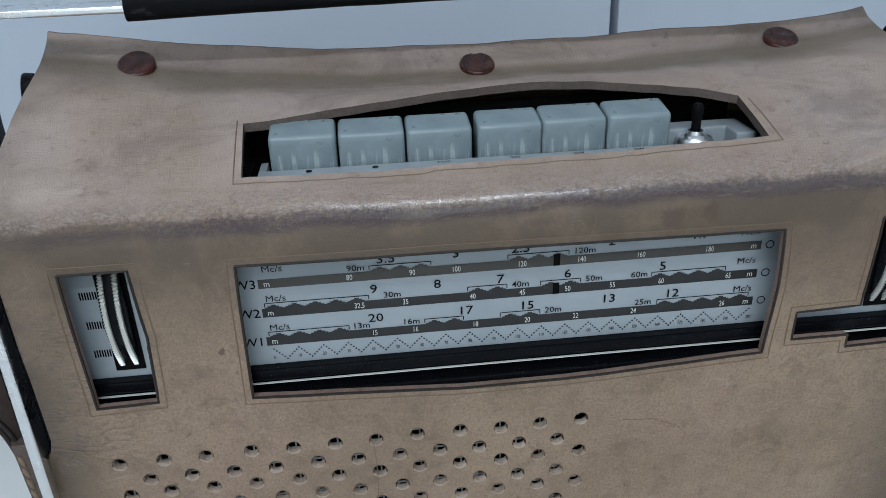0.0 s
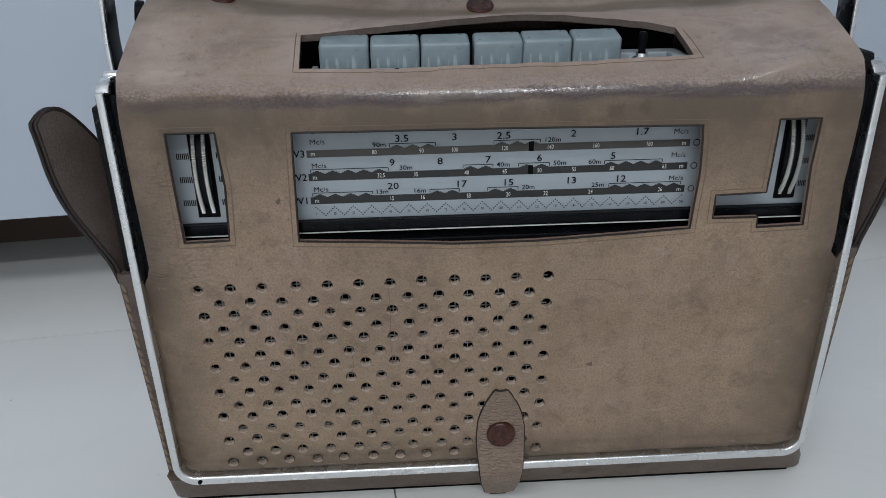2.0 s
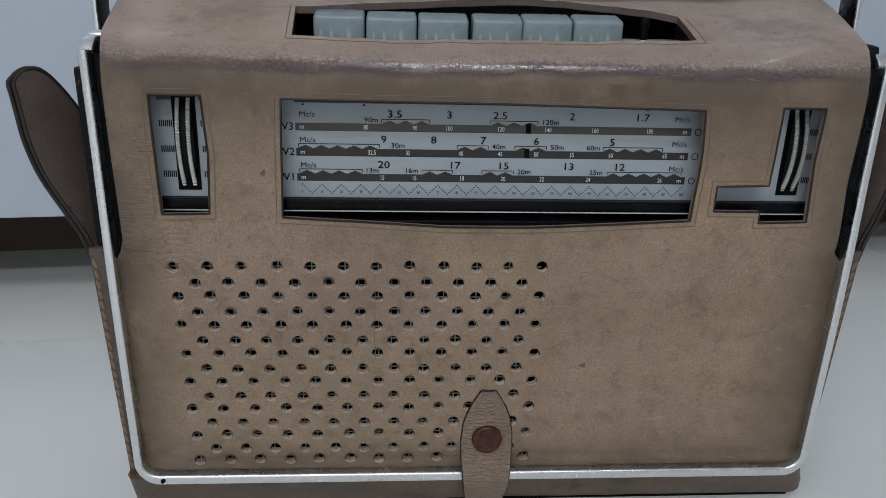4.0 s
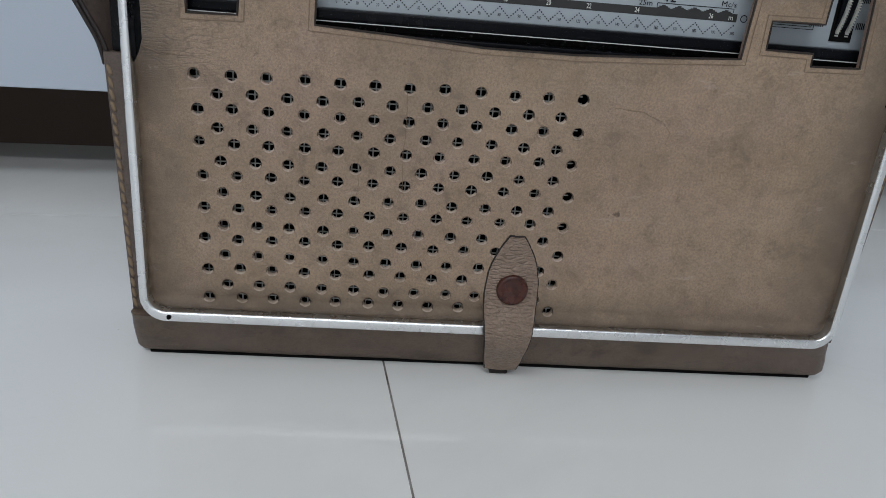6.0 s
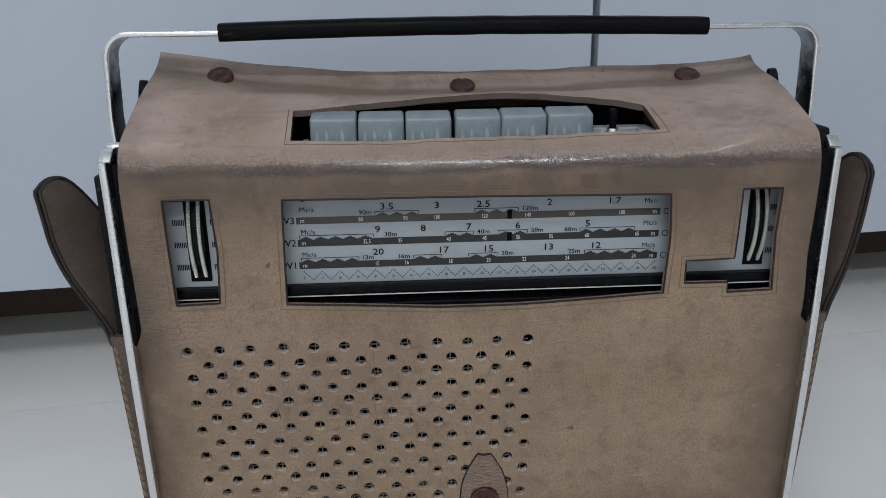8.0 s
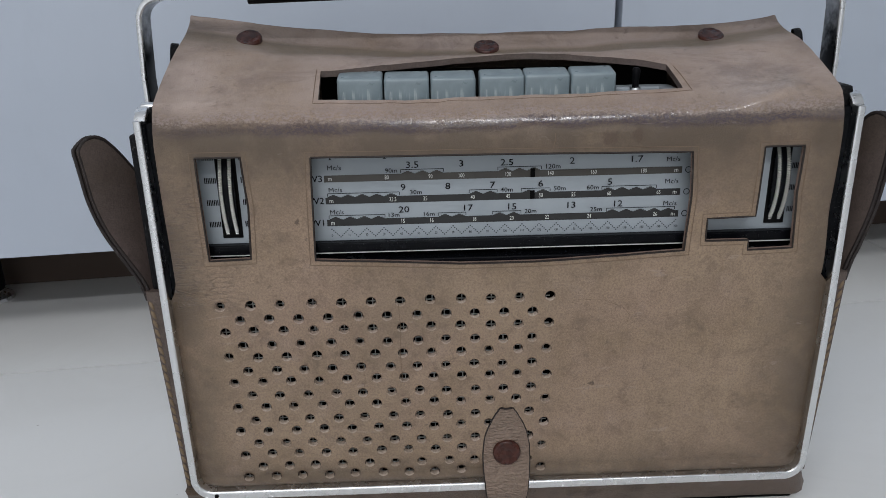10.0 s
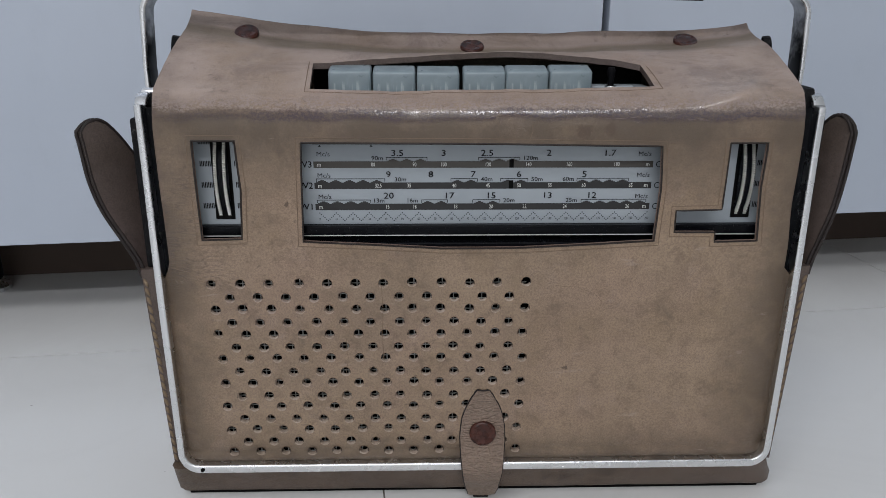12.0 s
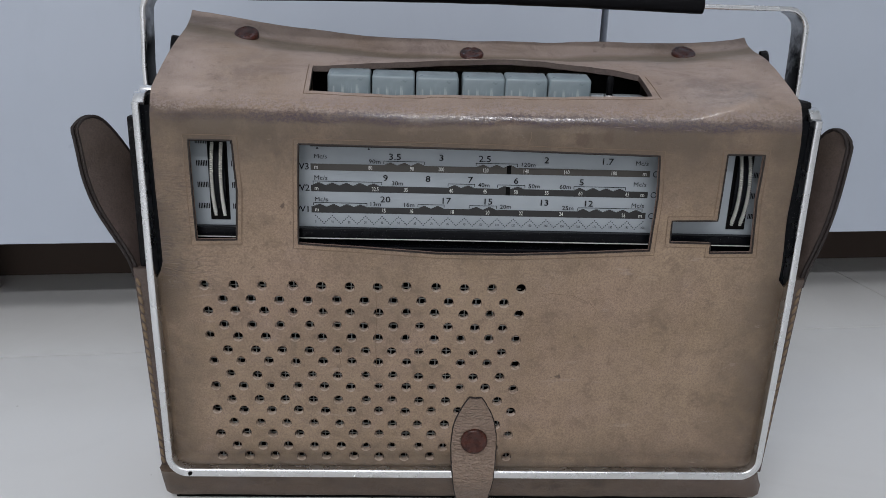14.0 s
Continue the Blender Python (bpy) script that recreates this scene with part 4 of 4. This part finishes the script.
# ---------------------------------------------------------------- the dial
DY = 0.0100
panel = part("dial_panel", box(-0.166, 0.162, DY, 0.016, 0.1822, 0.2445, 0.0004), M_DIAL, radio, "pale blue-grey printed tuning scale")
part("ledge", box(-0.166, 0.162, 0.0060, 0.016, 0.1775, 0.1822, 0.0008), M_GLOSS, radio, "glossy black ledge under the scale")
part("ledge_step", box(-0.166, 0.162, 0.0030, 0.016, 0.1668, 0.1735, 0.0008), M_GLOSS, radio)
part("ledge_line", box(-0.160, 0.158, 0.0052, 0.0062, 0.1768, 0.17715, 0.0001), M_GRILLE, radio, "thin bright line")


def lettering(text, x, z, size, mat, squeeze=1.0, m=None, parent=None, name="print"):
    """Printed characters on the scale, centred on (x, z)."""
    cu = bpy.data.curves.new("text", "FONT")
    cu.body, cu.size, cu.align_x, cu.align_y = text, size, "CENTER", "CENTER"
    cu.resolution_u = 2
    cu.offset = 0.0 if "M" in text else 0.006 * size
    cu.fill_mode = "FRONT"
    tmp = new("raw", cu)
    bpy.context.view_layer.update()
    me = bpy.data.meshes.new_from_object(tmp.evaluated_get(bpy.context.evaluated_depsgraph_get()))
    bpy.data.objects.remove(tmp)
    bpy.data.curves.remove(cu)
    ob = part(name, me, mat, parent or panel)
    ob.matrix_local = (m or Matrix.Translation((x, DY - 0.0004, z)) @ pose(0, 0, 0, 90)) @ Matrix.Diagonal((squeeze, 1, 1, 1))
    return ob


def flat(polys, name, mat, lift, parent=None):
    """Printed areas: polygons of (x, z) on the scale."""
    bm = bmesh.new()
    for poly in polys:
        bm.faces.new([bm.verts.new((x, DY - lift, z)) for x, z in poly])
    for f in bm.faces:
        if f.normal.y > 0:
            f.normal_flip()
    return part(name, bm, mat, parent or panel)


def rect(x0, x1, z0, z1):
    return [(x0, z0), (x1, z0), (x1, z1), (x0, z1)]


ROWS_Z = {"A": 0.2157, "B": 0.2040, "C": 0.1921}
BIG = {"A": [("3.5", -0.048), ("3", -0.023), ("2.5", 0.0005), ("2", 0.034), ("1.7", 0.067)],
       "B": [("9", -0.053), ("8", -0.030), ("7", -0.007), ("6", 0.018), ("5", 0.054)],
       "C": [("20", -0.053), ("17", -0.0200), ("15", 0.003), ("13", 0.034), ("12", 0.0585)]}
BANDS = {"A": [("90m", -0.0588), ("120m", 0.0240)], "B": [("30m", -0.0465), ("40m", 0.0005), ("50m", 0.028), ("60m", 0.0452)],
         "C": [("13m", -0.0585), ("16m", -0.0402), ("20m", 0.0130), ("25m", 0.0475)]}
SPANS = {"A": [(-0.054, -0.032, 3), (-0.0042, 0.0182, 3)], "B": [(-0.092, -0.055, 5), (-0.019, -0.0045, 2), (0.008, 0.0230, 2), (0.050, 0.0785, 4)],
         "C": [(-0.092, -0.063, 4), (-0.0352, -0.0208, 2), (-0.007, 0.0080, 2), (0.0530, 0.0890, 5)]}
METRE = {"A": [("80", -0.0612), ("90", -0.0388), ("100", -0.0230), ("120", 0.0010), ("140", 0.0230), ("160", 0.0452), ("180", 0.0712)],
         "B": [("32.5", -0.0585), ("35", -0.0418), ("40", -0.0172), ("45", 0.0012), ("50", 0.0182), ("55", 0.0352), ("60", 0.0538), ("65", 0.0798)],
         "C": [("15", -0.0538), ("16", -0.0388), ("18", -0.0164), ("20", 0.0032), ("22", 0.0217), ("24", 0.0440), ("26", 0.0788)]}
for row, zc in ROWS_Z.items():
    bar = M_BAR if row == "A" else M_BAR2
    polys = [rect(-0.0932, 0.0912, zc - 0.0018, zc + 0.0018)]
    hills, brackets = [], []
    for a, b, n in SPANS[row]:
        pitch = 0.0074
        first = (a + b) / 2 - pitch * (n - 1) / 2 if b - a < 0.03 else a + 0.0030
        for k in range(n):
            c = first + pitch * k
            for h, w in ((0.0004, 0.0031), (0.0009, 0.0021), (0.0014, 0.0009)):
                hills.append(rect(c - w, c + w, zc + 0.0018 + h - 0.0005, zc + 0.0018 + h))
        zb = zc + 0.0039
        brackets += [rect(a, b, zb - 0.00016, zb + 0.00016), rect(a - 0.00016, a + 0.00016, zb - 0.0016, zb), rect(b - 0.00016, b + 0.00016, zb - 0.0016, zb)]
    flat(polys, "scale_bar", bar, 0.00015)
    tagged(flat(hills, "band_mark", bar, 0.0002), kind="stuff")
    tagged(flat(brackets, "band_bracket", M_INK, 0.0002), kind="stuff")
    for text, x in BIG[row]:
        lettering(text, x, zc + 0.0062, 0.0048, M_INK, 1.2)
    for text, x in BANDS[row]:
        lettering(text, x, zc + 0.0035, 0.0033, M_INK, 1.12)
    for x in (-0.0878, 0.0862):
        lettering("Mc/s", x, zc + 0.0057, 0.0035, M_INK, 1.12)
    for text, x in METRE[row]:
        lettering(text, x, zc, 0.0031, M_PALE, 0.72)
    for x in (-0.0902, 0.0882):
        lettering("m", x, zc, 0.0033, M_PALE, 0.9)
    lettering("SW" + {"A": "3", "B": "2", "C": "1"}[row], -0.0990, zc, 0.0050, M_INK, 1.05)
    ring = [(0.0945 + r * math.cos(2 * math.pi * k / 20), zc + r * math.sin(2 * math.pi * k / 20)) for r in (0.0013, 0.0017) for k in range(20)]
    flat([(ring[k], ring[(k + 1) % 20], ring[20 + (k + 1) % 20], ring[20 + k]) for k in range(20)], "dial_mark", M_INK, 0.0002)
    if row != "C":
        flat([rect(0.0126, 0.0150, zc - 0.0018, zc + 0.0029)], "pointer", M_BLACK, 0.0003)

# the topmost row, half under the leather
flat([rect(-0.0932, 0.0912, 0.2267, 0.2303)], "scale_bar", M_BAR2, 0.00015)
for x in (-0.0895, -0.062, 0.069):
    flat([[(x - 0.0008, 0.2255), (x + 0.0008, 0.2255), (x, 0.2266)]], "dial_mark", M_INK, 0.0002)
for text, x in (("190", -0.074), ("200", -0.062), ("220", -0.043), ("250", -0.027), ("300", -0.008), ("350", 0.007), ("400", 0.026), ("450", 0.042), ("500", 0.058), ("550", 0.074), ("580", 0.086)):
    lettering(text, x, 0.2287, 0.0031, M_PALE, 0.72)
lettering("m", -0.0902, 0.2287, 0.0033, M_PALE, 0.9)

# the dotted zigzag with its hundred divisions
dots = []
for k in range(20 * 10 + 1):
    f = k / 10
    x = -0.0910 + 0.1812 * f / 20
    d = abs((f % 1) - 0.5) * 2
    z = 0.1843 + 0.0044 * d
    dots.append([(x + 0.00034 * math.cos(2 * math.pi * i / 7), z + 0.00034 * math.sin(2 * math.pi * i / 7)) for i in range(7)])
tagged(flat(dots, "zigzag_dots", M_INK, 0.0002), kind="stuff")
for k in range(21):
    lettering(str(10 * k), -0.0910 + 0.1812 * k / 20, 0.1852, 0.0020, M_INK, 0.7)

# thumbwheels in their slots, and the tick marks beside them
for x, ticks_at in ((-0.1424, (-0.0112, 0.0072)), (0.1424, (-0.0160, 0.0066))):
    part("wheel_slot", box(x - 0.0052, x + 0.0052, DY - 0.0006, DY + 0.001, 0.1855, 0.240, 0.0002), M_BLACK, radio, "black thumbwheel slot")
    axle = Matrix.Translation((x, 0.0435, 0.2085)) @ pose(0, 0, 0, 0, 90)
    wheel = part("thumbwheel", lathe([(0.033, -0.0042), (0.0383, -0.0040), (0.0386, -0.0036), (0.0386, 0.0036), (0.0383, 0.0040), (0.033, 0.0042)], axle, 96), M_GLOSS, radio, "black thumbwheel with two knurled rims", 40)
    for h in (-0.0024, 0.0024):
        bm = bmesh.new()
        n = 210
        lo, hi = [], []
        for k in range(2 * n):
            a, r = math.pi * k / n, 0.0403 if k % 2 else 0.0386
            lo.append(bm.verts.new(axle @ Vector((r * math.cos(a), r * math.sin(a), h - 0.0008))))
            hi.append(bm.verts.new(axle @ Vector((r * math.cos(a), r * math.sin(a), h + 0.0008))))
        for k in range(2 * n):
            bm.faces.new((lo[k], lo[(k + 1) % (2 * n)], hi[(k + 1) % (2 * n)], hi[k]))
        for ring in (lo, hi):
            bm.faces.new(ring)
        part("knurled_rim", bm, M_RIM, wheel, "bright knurled metal rim")
    ticks = []
    for zc in (0.2284, 0.2164, 0.2047, 0.1930):
        for k in range(8):
            for d in ticks_at:
                tx = x + d + 0.00088 * k
                ticks.append(rect(tx - 0.00027, tx + 0.00027, zc - 0.0015, zc + 0.0015))
    tagged(flat(ticks, "tick_marks", M_INK, 0.0002), kind="stuff")
flat([rect(0.100, 0.1285, 0.18975, 0.1900), rect(0.1282, 0.1285, 0.1898, 0.200), rect(0.100, 0.1273, 0.1909, 0.1912), rect(0.1270, 0.1273, 0.1910, 0.200)], "panel_outline", M_INK, 0.0002)

# the loudspeaker grille behind the punched holes
grille = part("speaker_baffle", box(-0.162, 0.160, 0.0125, 0.016, 0.036, 0.166), M_BLACK, radio, "black loudspeaker baffle")
for count, start, shape, step in ((57, -0.158, (-0.00030, 0.00030, 0.0066, 0.0070, 0.038, 0.160), Vector((0.0032, 0, 0))),
                                   (38, 0.040, (-0.160, 0.024, 0.0063, 0.0067, -0.00030, 0.00030), Vector((0, 0, 0.0032)))):
    first = part("grille_bar", box(*shape), M_GRILLE, grille, "grey grille bar")
    for k in range(count):
        ob = first if k == 0 else new("grille_bar", first.data)
        ob.parent = grille
        ob.location = step.normalized() * start + step * k

# ---------------------------------------------------------------- the keys on top
part("key_plate", prism([(-0.0895, 0.0100), (0.0905, 0.0100), (0.0905, 0.0140), (-0.0895, 0.0140)], "z", 0.2440, 0.2524), M_DIAL, radio, "pale plate in front of the keys")
plate = part("key_plate", box(-0.0895, 0.0905, 0.0140, 0.0238, 0.2440, 0.2524, 0.0004), M_DIAL, radio, "pale plate in front of the keys")
part("plate_end", box(-0.0895, -0.0868, 0.0238, 0.0330, 0.2440, 0.2524, 0.0004), M_DIAL, radio)
part("plate_end", box(0.0830, 0.0905, 0.0238, 0.0420, 0.2440, 0.2552, 0.0008), M_DIAL, radio)
part("plate_back", box(0.0600, 0.0850, 0.0330, 0.0420, 0.2440, 0.2552, 0.0008), M_DIAL, radio)
# near-black sheets added as the shade in the well behind the keys
part("key_well_shade", box(-0.095, 0.092, 0.0240, 0.075, 0.2440, 0.2455), M_BLACK, radio, "black sheet standing for the shade behind the keys")
part("key_well_shade", box(-0.097, 0.094, 0.0560, 0.0580, 0.2456, 0.2640), M_BLACK, radio, "black sheet standing for the shade behind the keys")
key_me = None
for x in (-0.0853, -0.0613, -0.0374, -0.0122, 0.0112, 0.0351):
    if key_me is None:
        bm = bmesh.new()
        lo = [bm.verts.new(p) for p in ((0, 0.0250, 0.2450), (0, 0.0250, 0.2636), (0, 0.0385, 0.2660), (0, 0.0385, 0.2450))]
        hi = [bm.verts.new(v.co + Vector((0.0232, 0, 0))) for v in lo]
        bm.faces.new(lo)
        bm.faces.new(hi[::-1])
        for k in range(4):
            bm.faces.new((lo[k], hi[k], hi[(k + 1) % 4], lo[(k + 1) % 4]))
        bmesh.ops.bevel(bm, geom=bm.edges[:], offset=0.0016, segments=4, profile=0.5, affect="EDGES")
        ob = part("push_key", bm, M_KEY, radio, "grey-blue plastic push key with a scratched front", 40)
        key_me = ob.data
    else:
        ob = new("push_key", key_me)
        ob.parent = radio
        tagged(ob, "grey-blue plastic push key with a scratched front")
    ob.location = (x, 0, 0.0004 * math.sin(40 * x))
for text, x in (("MW", -0.025), ("SW", 0.0005), ("SW", 0.0235), ("SW", 0.0455)):
    lettering(text, 0, 0, 0.0026, M_INK, 1.0, Matrix.Translation((x, 0.0205, 0.2527)), plate)
for x in (-0.072, -0.049, 0.0685):
    ob = part("dial_mark", lathe([(0, 0.0002), (0.0011, 0.0002), (0.0011, 0)], Matrix.Translation((x, 0.0205, 0.25245)), 14), M_INK, plate)
lever = part("toggle_switch", lathe([(0.0066, 0.2455), (0.0066, 0.2500), (0.0060, 0.2510), (0.0046, 0.2506), (0.0040, 0.2516), (0.0030, 0.2520), (0.0026, 0.2535)], pose(0.0692, 0.0285, 0.0022), 28), M_CHROME, radio, "small chrome toggle switch", 40)
part("lever", lathe([(0.0018, 0.2515), (0.0017, 0.2575), (0.0021, 0.2605), (0.0022, 0.2625), (0.0014, 0.2638), (0, 0.2640)], pose(0.0692, 0.0285, 0.0018), 16), M_GRIP, lever, "dark switch lever", 40)
